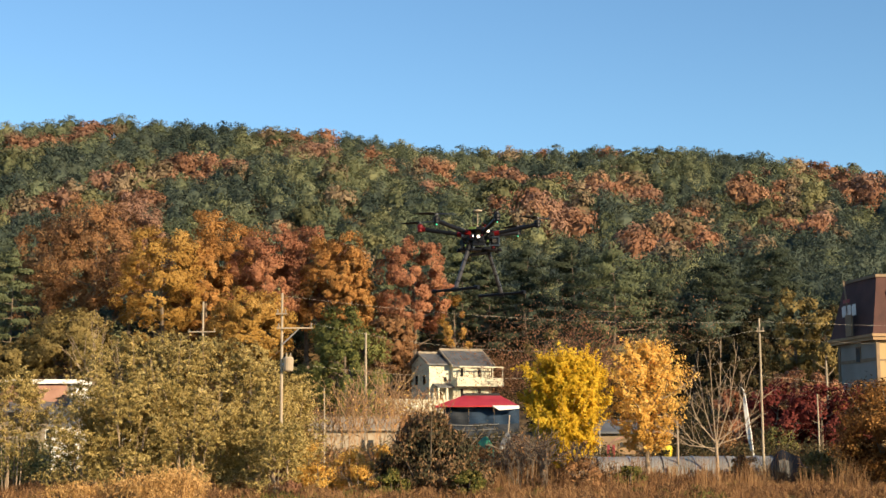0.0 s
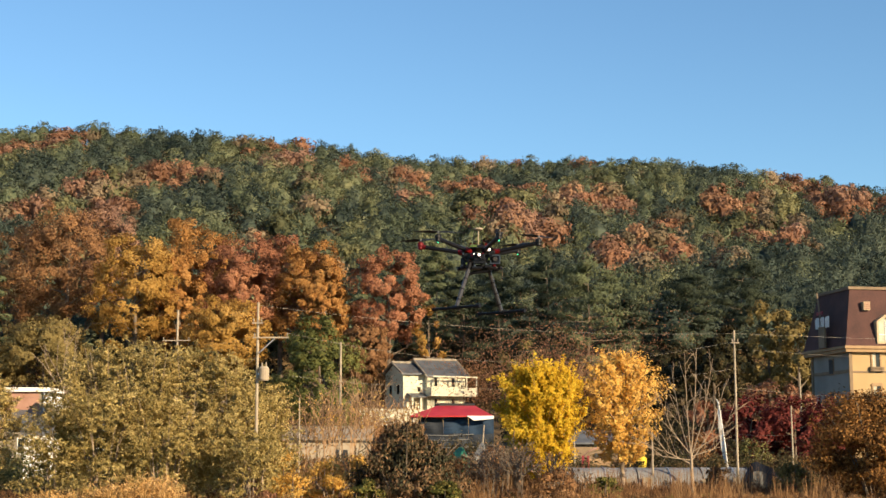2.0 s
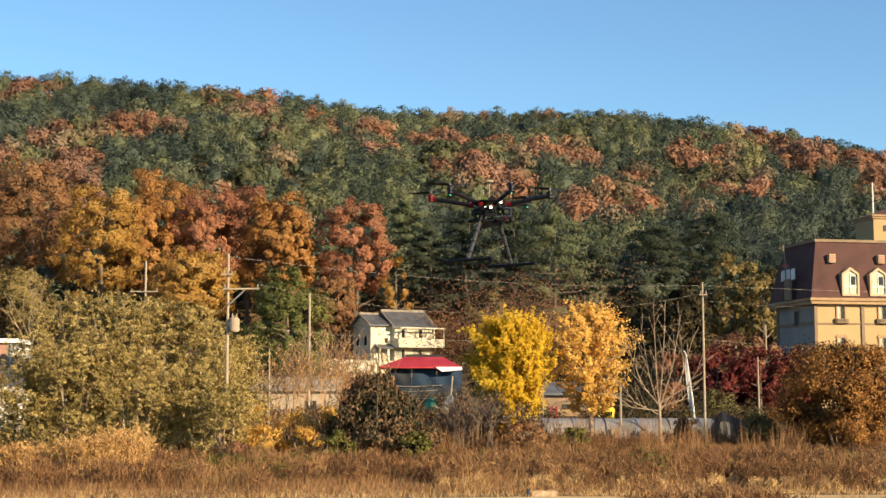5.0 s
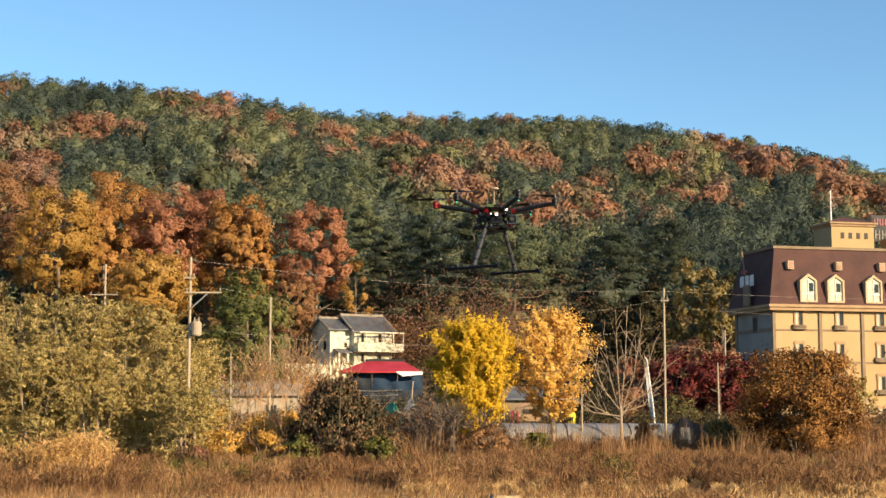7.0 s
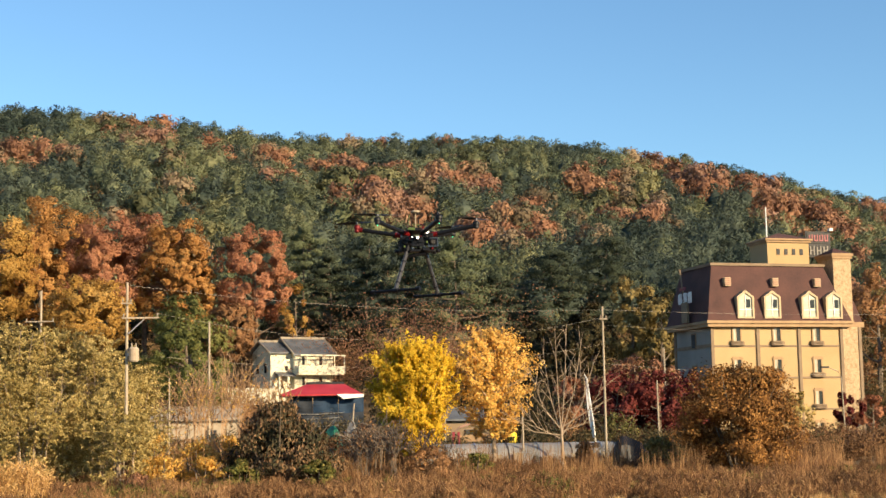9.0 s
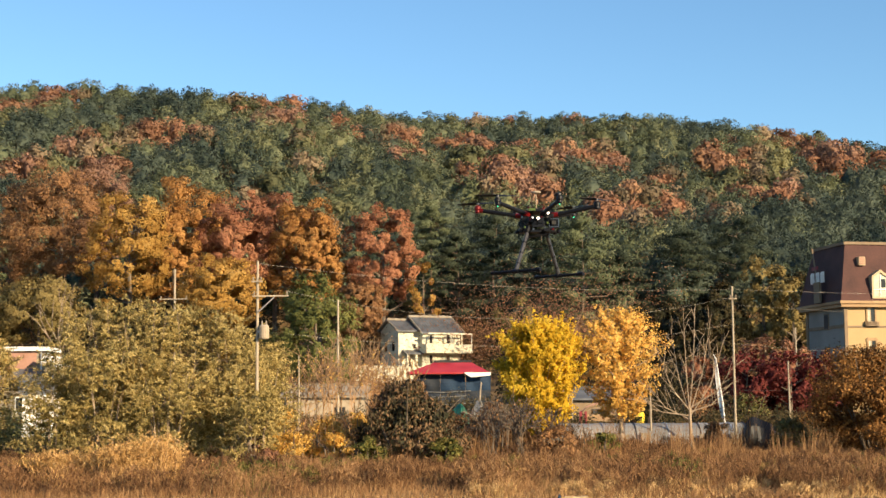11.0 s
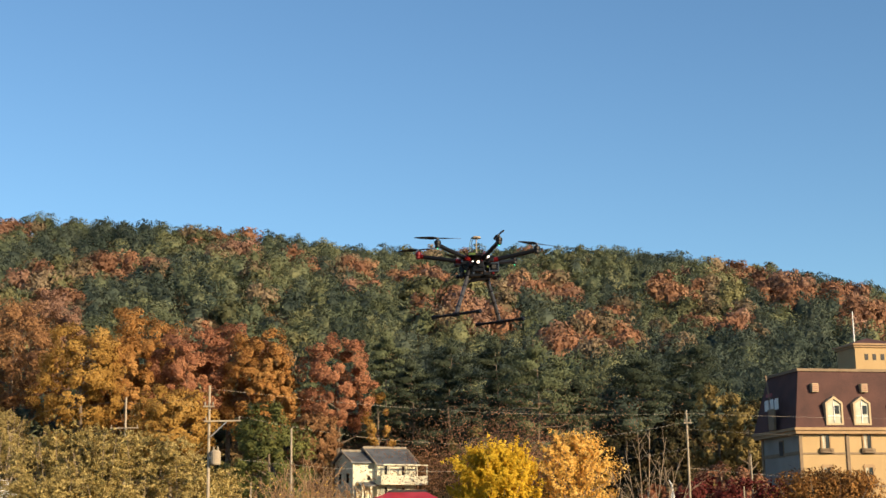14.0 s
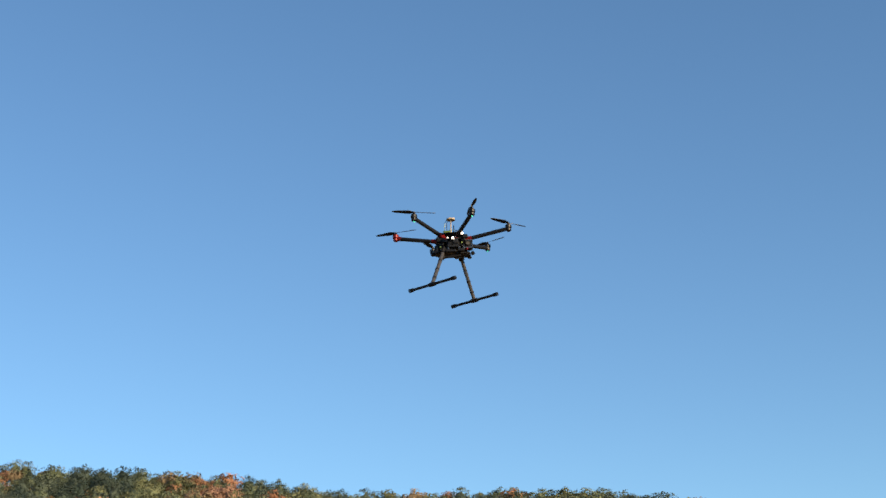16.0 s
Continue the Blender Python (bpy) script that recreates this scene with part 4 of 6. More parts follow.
# ---- grass ----
def blades(n, xr, yr, tall, wide, lean, edge=None):
    x, y = rng.uniform(*xr, n), rng.uniform(*yr, n)
    if edge is not None:
        keep = edge(x, y)
        x, y = x[keep], y[keep]
    n = len(x)
    z = ground_z(x, y) - 0.03
    swell = 0.72 + 0.38 * patch(x, y, 2.3, 3.1, 0.4) * 0.6 + 0.2 * rng.normal(size=n)
    h = tall * np.clip(swell, 0.25, 1.6)
    a, b = rng.uniform(0, 6.28, n), np.abs(rng.normal(size=n)) * lean
    tip = np.stack([x + np.cos(a) * b * h, y + np.sin(a) * b * h, z + h], -1)
    w = wide * rng.uniform(0.5, 1.5, n)
    s = rng.uniform(-0.6, 0.6, n)
    side = np.stack([np.cos(s) * w, np.sin(s) * w, np.zeros(n)], -1) / 2
    root = np.stack([x, y, z], -1)
    return np.stack([root - side, root + side, tip], 1)


def far_edge(x):
    return 54.5 + 0.118 * x


single("dry_grass", flakes("dry_grass", blades(90000, (-36, 40), (52, 80), 0.55, 0.03, 0.6, lambda x, y: (y > far_edge(x) + 1.2) & (y < 78)), L_GRASS), None, "rusty knee high dry grass filling the field", "grass", kind="stuff")
single("straw_grass", flakes("straw_grass", blades(70000, (-36, 40), (48, 70), 0.3, 0.02, 0.75, lambda x, y: (y > far_edge(x) - 0.1) & (y < far_edge(x) + 4)), L_STRAW), None, "short straw coloured grass along the track", "grass", kind="stuff")
single("field_weeds", flakes("field_weeds", blades(16000, (-38, 38), (62, 79), 1.0, 0.04, 0.45, lambda x, y: patch(x, y, 3, 4, 1.1) > 0.35), L_BROWN), None, "taller brown weeds in patches of the field", "grass", kind="stuff")
single("tall_weeds", flakes("tall_weeds", blades(9000, (-12, 34), (72, 84), 1.9, 0.03, 0.28, lambda x, y: patch(x, y, 0.9, 2.1, 0.7) > 0.1), L_GRASS), None, "tall wispy dry weeds before the plastic tunnel", "grass", kind="stuff")
single("green_weeds", flakes("green_weeds", blades(9000, (-38, 38), (58, 76), 0.55, 0.04, 0.5, lambda x, y: patch(x, y, 2.2, 3, 2.7) > 0.6), L_WEED), None, "green weeds among the dry grass", "grass", kind="stuff")
single("roadside_weeds", flakes("roadside_weeds", blades(5000, (2, 40), (43, 50), 0.6, 0.03, 0.5, lambda x, y: (y < far_edge(x) - 6.0) & (patch(x, y, 1.8, 2.2, 0.3) > -0.1)), L_GRASS), None, "reddish weeds on the near side of the track", "grass", kind="stuff")


def plume_clump(x, y, h, w, n):
    """A loose tussock of tall arching grass with feathery heads."""
    t = thing("plume_grass", "golden tussock of tall plume grass at the field edge", "grass", pose(x, y, float(ground_z(x, y))), "plume grass tussocks")
    root = np.stack([rng.normal(0, w * 0.3, n), rng.normal(0, 0.4, n), np.zeros(n)], -1)
    ln = h * np.clip(rng.normal(0.72, 0.2, n), 0.25, 1.1)
    a, b = rng.uniform(0, 6.28, n), np.abs(rng.normal(0.25, 0.25, n))
    out = np.stack([np.cos(a) - 0.35, np.sin(a) * 0.6, np.zeros(n)], -1)
    mid = root + out * (b * ln * 0.35)[:, None] + np.array([0, 0, 0.6]) * ln[:, None]
    tip = root + out * (b * ln * 1.2)[:, None] + np.array([0, 0, 0.95]) * ln[:, None]
    w2 = np.array([0.016, 0, 0])
    part("blades", flakes("blades", np.concatenate([np.stack([root - w2, root + w2, mid + w2, mid - w2], 1), np.stack([mid - w2, mid + w2, tip + w2 * 0.2, tip - w2 * 0.2], 1)]), L_PLUME), L_PLUME, t)
    p = np.repeat(tip, 8, 0) + rng.normal(size=(n * 8, 3)) * np.array([0.12, 0.1, 0.17])
    part("plumes", flakes("plumes", leaves(p, rng.normal(size=p.shape), 0.2, 0.04, droop=0.5), L_PLUME), L_PLUME, t)


for x, y, h, w in ((-17.4, 63, 1.2, 1.5), (-16.2, 62.2, 1.6, 1.4), (-15.0, 62.6, 1.9, 1.3), (-19.6, 63.5, 1.2, 1.8)):
    plume_clump(x, y, h, w, 420)


# ---- motel: cream walls, brown mansard roof with dormers ----


def motel():
    t = thing("motel", "cream four storey motel with a brown mansard roof and dormers", "building", pose(29.75, 132.3, 1.0, 0, 0, 13))
    L, D, H = 13.1, 8.0, 11.0          # front, depth, height of the walls
    # The left wall takes the stucco with shade in its colour.
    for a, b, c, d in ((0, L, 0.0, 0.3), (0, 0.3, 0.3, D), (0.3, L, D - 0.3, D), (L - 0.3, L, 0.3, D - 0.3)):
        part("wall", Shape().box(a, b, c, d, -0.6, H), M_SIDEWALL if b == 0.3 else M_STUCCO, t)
    part("wing_wall", Shape().box(L + 1.8, L + 2.4, 1.0, D, -0.6, H), M_STUCCO, t)
    part("stone_strip", Shape().box(L, L + 1.8, -0.12, D, -0.6, H), M_STONE, t, "pale stone clad strip of wall")
    for x in (0.0, 4.55, 8.75, L):
        part("pilaster", Shape().box(x - 0.17, x + 0.17, -0.14, 0.0, -0.6, H, cut=0.03), M_TRIM, t)
    part("pilaster", Shape().box(-0.12, 0.0, D - 0.35, D, -0.6, H), M_TRIM, t)
    part("pilaster", Shape().box(L + 1.75, L + 2.05, -0.2, -0.12, -0.6, H), M_TRIM, t)
    for z in (9.2, 6.3, 3.4):
        for x0, x1 in ((0.17, 4.38), (4.72, 8.58), (8.92, L - 0.17)):
            part("string_course", Shape().box(x0, x1, -0.07, 0.0, z, z + 0.16), M_TRIM, t)
        part("string_course", Shape().box(-0.07, 0.0, 0.0, D - 0.35, z, z + 0.3), M_TRIM, t)

    def window(x, z):
        o = Shape()
        for a, b, c, d in ((x - 0.48, x - 0.34, z - 0.6, z + 0.62), (x + 0.34, x + 0.48, z - 0.6, z + 0.62), (x - 0.56, x + 0.56, z + 0.62, z + 0.8), (x - 0.44, x + 0.44, z + 0.8, z + 0.9)):
            o.box(a, b, -0.1, 0.0, c, d)
        f = part("window", o, M_CORNICE, t)
        part("pane", Shape().box(x - 0.34, x - 0.06, -0.03, -0.005, z - 0.6, z + 0.62), M_PALEPANE, f, "half drawn pale curtain behind glass")
        part("pane", Shape().box(x - 0.06, x + 0.34, -0.035, -0.008, z - 0.6, z + 0.62), M_PANE, f)
        part("mullion", Shape().box(x - 0.09, x - 0.03, -0.06, -0.035, z - 0.6, z + 0.62), M_FRAME, f)
        s = Shape()
        pts = [(-0.72, 0), (0.72, 0), (0.66, -0.26), (0.42, -0.4), (-0.42, -0.4), (-0.66, -0.26)]
        s.solid([(x + a, b, z - 0.98) for a, b in pts], (0, 0, 0.1))
        s.solid([(x + a * 0.96, b * 0.95, z - 0.66) for a, b in pts], (0, 0, 0.08))
        for i in range(15):
            u = i / 14
            a = -0.62 + 1.24 * u
            b = -0.38 if abs(a) < 0.42 else -0.38 + (abs(a) - 0.42) * 0.55
            s.box(x + a - 0.03, x + a + 0.03, b - 0.01, b + 0.05, z - 0.9, z - 0.64)
        s.box(x - 0.6, x + 0.6, -0.22, -0.02, z - 0.88, z - 0.7)
        part("flower_balcony", s, M_TRIM, f, "small brown window balcony")

    for z in (10.3, 7.4, 4.5, 1.6):
        for x in (2.45, 6.5, 10.55):
            window(x, z)
    for z in (9.9, 6.9):
        f = part("side_window", Shape().box(-0.06, 0.0, 3.3, 4.3, z - 0.75, z + 0.75), M_TRIM, t)
        part("pane", Shape().box(-0.09, -0.06, 3.42, 4.18, z - 0.63, z + 0.63), M_DARK, f)
    # eaves and mansard
    e = Shape()
    e.box(-0.6, L + 0.9, -0.55, D + 0.5, H, H + 0.3).box(-0.75, L + 1.05, -0.7, D + 0.65, H + 0.3, H + 0.55)
    part("cornice", e, M_CORNICE, t)
    part("cornice", Shape().box(L + 1.05, L + 2.8, 0.5, D + 0.6, H + 0.02, H + 0.52), M_CORNICE, t)
    z0, z1 = H + 0.55, H + 5.75
    lo = [(-0.6, -0.55), (L + 0.9, -0.55), (L + 0.9, D + 0.5), (-0.6, D + 0.5)]
    hi = [(0.55, 0.75), (L - 1.15, 0.75), (L - 1.15, D - 0.7), (0.55, D - 0.7)]
    r = Shape()
    r.v = [(*p, z0) for p in lo] + [(*p, z1) for p in hi]
    r.f = [(0, 1, 5, 4), (1, 2, 6, 5), (2, 3, 7, 6), (3, 0, 4, 7), (4, 5, 6, 7), (3, 2, 1, 0)]
    roof = part("roof", r, M_ROOF, t, "red brown shingled mansard roof")
    k = Shape()
    for a, b, c, d in ((0.4, L - 1.0, 0.6, 0.85), (0.4, 0.65, 0.85, D - 0.55), (L - 1.25, L - 1.0, 0.85, D - 0.55), (0.65, L - 1.25, D - 0.8, D - 0.55)):
        k.box(a, b, c, d, z1 - 0.05, z1 + 0.2)
    part("roof_kerb", k, M_TRIM, roof)
    lo2, hi2 = [(L + 0.9, 0.6), (L + 2.7, 0.6), (L + 2.7, D + 0.5), (L + 0.9, D + 0.5)], [(L + 0.2, 2.0), (L + 1.5, 2.0), (L + 1.5, D - 0.7), (L + 0.2, D - 0.7)]
    r2 = Shape()
    r2.v = [(*p, H + 0.52) for p in lo2] + [(*p, z1 - 0.3) for p in hi2]
    r2.f = list(r.f)
    part("wing_roof", r2, M_ROOF, t)

    def face_y(z):
        return -0.55 + 1.3 * (z - z0) / (z1 - z0)

    for x in (3.2, 5.9, 9.7, 12.2):
        zb, zs, zt = H + 0.75, H + 2.75, H + 3.35
        f = Shape()
        prof = [(x - 0.84, zb), (x + 0.84, zb), (x + 0.84, zs), (x, zt), (x - 0.84, zs)]
        inner = [(x - 0.66, zb + 0.18), (x + 0.66, zb + 0.18), (x + 0.66, zs - 0.08), (x, zt - 0.28), (x - 0.66, zs - 0.08)]
        for i in range(5):
            a, b, c, d = prof[i], prof[(i + 1) % 5], inner[(i + 1) % 5], inner[i]
            f.solid([(p[0], -0.62, p[1]) for p in (a, b, c, d)], (0, 0.16, 0))
        for i in (1, 2, 3, 4):
            a, b = prof[i], prof[(i + 1) % 5]
            f.poly([(a[0], -0.46, a[1]), (b[0], -0.46, b[1]), (b[0], face_y(b[1]) + 0.3, b[1]), (a[0], face_y(a[1]) + 0.3, a[1])])
        d = part("dormer", f, M_FRAME, t, "gabled dormer window with a cream frame")
        part("pane", Shape().solid([(p[0], -0.50, p[1]) for p in inner], (0, 0.03, 0)), M_PALEPANE, d)
        part("pane", Shape().box(x + 0.06, x + 0.5, -0.53, -0.50, zb + 1.0, zs - 0.25), M_PANE, d)
        part("glazing_bar", Shape().box(x - 0.03, x + 0.03, -0.56, -0.53, zb + 0.22, zs + 0.1), M_WHITE, d)
        part("glazing_bar", Shape().box(x - 0.6, x + 0.6, -0.56, -0.53, zb + 0.84, zb + 0.78), M_WHITE, d)
    for x in (1.75, 6.55, 10.9):
        z = H + 4.15
        v = part("roof_vent", Shape().box(x - 0.31, x + 0.31, face_y(z) - 0.45, face_y(z) + 0.3, z - 0.38, z + 0.38), M_FRAME, t)
        for i in range(4):
            part("slat", Shape().box(x - 0.27, x + 0.27, face_y(z) - 0.49, face_y(z) - 0.45, z - 0.3 + 0.17 * i, z - 0.2 + 0.17 * i), M_BRICK, v)
    # chimney tower, lift house and roof sign
    tw = part("tower", Shape().box(L - 0.35, L + 1.5, 0.2, 3.0, H + 0.4, H + 6.7), M_STONE, t, "pale stone chimney tower")
    part("tower_cap", Shape().box(L - 0.55, L + 1.7, 0.0, 3.2, H + 6.7, H + 6.95).box(L - 0.45, L + 1.6, 0.1, 3.1, H + 6.45, H + 6.7), M_CORNICE, tw)
    cap = Shape()
    cap.v = [(L - 0.5, 0.05, H + 6.95), (L + 1.65, 0.05, H + 6.95), (L + 1.65, 3.15, H + 6.95), (L - 0.5, 3.15, H + 6.95), (L + 0.55, 1.6, H + 7.6)]
    cap.f = [(0, 1, 4), (1, 2, 4), (2, 3, 4), (3, 0, 4), (3, 2, 1, 0)]
    part("tower_roof", cap, M_ROOF, tw)
    lh = part("lift_house", Shape().box(6.5, 10.8, 1.1, 4.6, z1, H + 8.0), M_STUCCO, t)
    part("lift_cornice", Shape().box(6.35, 10.95, 0.95, 4.75, H + 8.0, H + 8.2).box(6.2, 11.1, 0.8, 4.9, H + 8.2, H + 8.35), M_CORNICE, lh)
    cap = Shape()
    cap.v = [(6.2, 0.8, H + 8.35), (11.1, 0.8, H + 8.35), (11.1, 4.9, H + 8.35), (6.2, 4.9, H + 8.35), (8.6, 2.8, H + 9.1)]
    cap.f = [(0, 1, 4), (1, 2, 4), (2, 3, 4), (3, 0, 4), (3, 2, 1, 0)]
    part("lift_roof", cap, M_ROOF, lh)
    for x in (7.6, 8.4, 9.2, 10.0):
        part("lift_window", Shape().box(x - 0.16, x + 0.16, 1.05, 1.1, H + 6.85, H + 7.4), M_DARK, lh)
    part("flagpole", Shape().tube([(7.4, 2.8, H + 8.6), (7.4, 2.8, H + 11.6)], [0.07, 0.05], 8), M_WHITE, t)
    sg = Shape()
    for x in (12.0, 13.25, 14.5):
        sg.box(x - 0.07, x + 0.07, 3.60, 3.74, H + 3.0, H + 9.5)
        sg.tube([(x, 3.7, H + 9.0), (x, 5.6, H + 5.6)], 0.05, 5)
    for z in (H + 7.0, H + 8.25, H + 9.4):
        sg.box(12.0, 14.5, 3.62, 3.72, z - 0.06, z + 0.06)
    fr = part("roof_sign", sg, M_DARK, t, "dark steel roof sign with red and white letter strokes")
    part("sign_panel", Shape().box(12.05, 14.45, 3.56, 3.62, H + 8.3, H + 9.35), M_DARK, fr)
    part("sign_panel", Shape().box(12.05, 14.45, 3.57, 3.62, H + 6.95, H + 8.2), M_DARK, fr)
    for i in range(4):
        x = 12.25 + 0.55 * i
        part("letter_bar", Shape().box(x, x + 0.4, 3.50, 3.56, H + 8.5, H + 8.62).box(x, x + 0.12, 3.50, 3.56, H + 8.62, H + 9.1).box(x + 0.28, x + 0.4, 3.50, 3.56, H + 8.62, H + 9.15), M_SIGNRED, fr)
    for i in range(3):
        x = 12.3 + 0.72 * i
        part("letter_bar", Shape().box(x, x + 0.13, 3.50, 3.56, H + 7.2, H + 8.0).box(x + 0.38, x + 0.5, 3.50, 3.56, H + 7.15, H + 8.05).box(x + 0.13, x + 0.38, 3.50, 3.56, H + 7.55, H + 7.66), M_SIDEWALL, fr)
    part("sign_lamp", Shape().box(14.3, 14.7, 3.2, 3.6, H + 9.5, H + 9.75, cut=0.05), M_WHITE, fr)
    # lettering on the shaded side of the roof
    sd = part("side_sign", Shape().box(-1.0, -0.8, 3.0, 4.2, H + 0.6, H + 2.5).tube([(-0.9, 3.6, H + 2.4), (-0.85, 4.6, H + 5.7)], 0.08, 6), M_TRIM, t, "weathered side sign with white letter strokes")
    for i in range(3):
        y = 5.0 - 1.05 * i
        part("letter_bar", Shape().box(-0.95, -0.85, y - 0.75, y - 0.62, H + 2.4, H + 3.4).box(-0.95, -0.85, y - 0.4, y - 0.27, H + 2.4, H + 3.4).box(-0.95, -0.85, y - 0.62, y - 0.4, H + 2.75, H + 2.88).box(-0.95, -0.85, y - 0.2, y - 0.08, H + 2.4, H + 3.3), M_WHITE, sd)
    part("letter_bar", Shape().box(-0.93, -0.85, 3.4, 4.6, H + 3.65, H + 3.95), M_SIGNRED, sd)


motel()


# ---- white house with a grey tiled roof ----
def gable_roof(x0, x1, y0, y1, ze, zr, over=0.5, thick=0.18):
    """Two roof slopes with ridge along x, and the ridge and verge tiles; returns slopes and caps."""
    s, c = Shape(), Shape()
    ym = (y0 + y1) / 2
    drop = (zr - ze) / (ym - y0) * over
    for ya in (y0 - over, y1 + over):
        s.solid([(x0 - over, ya, ze - drop), (x1 + over, ya, ze - drop), (x1 + over, ym, zr), (x0 - over, ym, zr)], (0, 0, thick))
        for x in (x0 - over, x1 + over):
            c.tube([(x, ya, ze - drop + thick), (x, ym, zr + thick)], 0.16, 6)
    c.tube([(x0 - over, ym, zr + thick + 0.05), (x1 + over, ym, zr + thick + 0.05)], 0.2, 6)
    return s, c


def white_house():
    t = thing("white_house", "white two storey house with grey tiled roof and balcony", "house", pose(-15.0, 198, 8.1, 0, 0, 29) @ Matrix.Diagonal((0.79, 0.95, 0.97, 1)))
    part("wing_wall", Shape().box(0, 4.0, 0, 6.2, -1.5, 5.7), M_CREAM, t)
    part("main_wall", Shape().box(4.0, 11.3, -0.9, 6.6, -1.5, 5.5), M_CREAM, t)
    for x0, x1, y0, y1, ze, zr in ((0, 4.0, 0, 6.2, 5.7, 7.1), (4.0, 11.3, -0.9, 6.6, 5.5, 7.6)):
        ym = (y0 + y1) / 2
        g = Shape()
        g.solid([(x0, y0, ze), (x0, y1, ze), (x0, ym, zr)], (0.25, 0, 0)).solid([(x1 - 0.25, y0, ze), (x1 - 0.25, y1, ze), (x1 - 0.25, ym, zr)], (0.25, 0, 0))
        part("gable", g, M_CREAM, t)
        s, c = gable_roof(x0, x1, y0, y1, ze, zr)
        r = part("roof", s, M_SLATE, t)
        part("ridge_tiles", c, M_CONCRETE, r)
        n = int((x1 - x0 + 1.0) / 0.5)
        for i in range(1, n):
            x, drop = x0 - 0.5 + (x1 - x0 + 1.0) * i / n, (zr - ze) / (ym - y0) * 0.5
            part("tile_rib", Shape().tube([(x, y0 - 0.5, ze - drop + 0.18), (x, ym, zr + 0.18)], 0.06, 4), M_SLATE, r)
    for y, z in ((1.6, 3.5), (4.2, 3.5)):
        f = part("window", Shape().box(-0.06, 0.0, y - 0.5, y + 0.5, z - 0.75, z + 0.75), M_CREAM, t)
        part("pane", Shape().box(-0.09, -0.06, y - 0.42, y + 0.42, z - 0.67, z + 0.67), M_PANE, f)
    for x, z, w, h in ((5.6, 4.5, 0.9, 0.6), (8.9, 4.5, 1.0, 0.6), (5.6, 1.65, 0.9, 0.55), (8.9, 1.65, 1.0, 0.55)):
        f = part("window", Shape().box(x - w - 0.08, x + w + 0.08, -0.96, -0.9, z - h - 0.08, z + h + 0.08), M_CREAM, t)
        for i in range(3):
            a = x - w + 2 * w * i / 3
            part("pane", Shape().box(a + 0.04, a + 2 * w / 3 - 0.04, -0.99, -0.96, z - h, z + h), M_PALEPANE if i != 1 else M_PANE, f)
    f = part("window", Shape().box(2.6, 3.3, -0.06, 0.0, 3.1, 3.9), M_CREAM, t)
    part("pane", Shape().box(2.68, 3.22, -0.09, -0.06, 3.18, 3.82), M_PANE, f)
    b = part("balcony", Shape().box(3.8, 12.6, -2.6, -0.9, 2.5, 2.7).box(3.8, 12.6, -2.6, -2.45, 2.7, 3.7).box(12.45, 12.6, -2.45, -0.9, 2.7, 3.7).box(3.8, 3.95, -2.45, -0.9, 2.7, 3.7), M_CREAM, t)
    for x in (5.4, 8.6, 10.6, 12.5):
        part("post", Shape().box(x - 0.07, x + 0.07, -2.56, -2.44, 3.7, 5.1), M_CREAM, b)
    part("beam", Shape().box(4.2, 12.7, -2.6, -2.4, 5.1, 5.28), M_CREAM, b)
    part("porch_roof", Shape().solid([(0.6, -1.6, 2.3), (3.9, -1.6, 2.3), (3.9, 0, 2.8), (0.6, 0, 2.8)], (0, 0, 0.15)), M_SLATE, t)
    part("porch_pillar", Shape().box(0.8, 1.15, -1.45, -1.1, -1.5, 2.35), M_CREAM, t)
    part("porch_pillar", Shape().box(2.4, 2.75, -1.45, -1.1, -1.5, 2.35), M_CREAM, t)
    part("door", Shape().box(1.4, 2.2, -0.05, 0.0, -0.3, 1.8), M_DARK, t)


white_house()
single("garden_wall", Shape().box(0, 13.5, 0, 0.3, -3.5, 0.3).box(-0.05, 13.55, -0.06, 0.36, 0.3, 0.45), M_CREAM, "cream rendered retaining wall below the white house", "wall", pose(-21.5, 183, 8.2, 0, 1.8, 6))
single("garden_wall", Shape().box(0, 6, 0, 0.3, -3, 0.2), M_STUCCO, "low sunlit garden wall beside the white house", "wall", pose(-9.5, 182, 8.4, 0, 3, 20))
far_hut = thing("hut", "small pale hut with flat roof behind the slender pole", "hut", pose(-20.6, 172, 8.3, 0, 0, 20))
part("wall", Shape().box(0, 2.4, 0, 2, -3, 2.0), M_STUCCO, far_hut)
part("roof", Shape().box(-0.2, 2.6, -0.3, 2.3, 2.0, 2.2), M_CONCRETE, far_hut)
part("door", Shape().box(1.2, 2.0, -0.04, 0, -1.0, 1.0), M_DARK, far_hut)


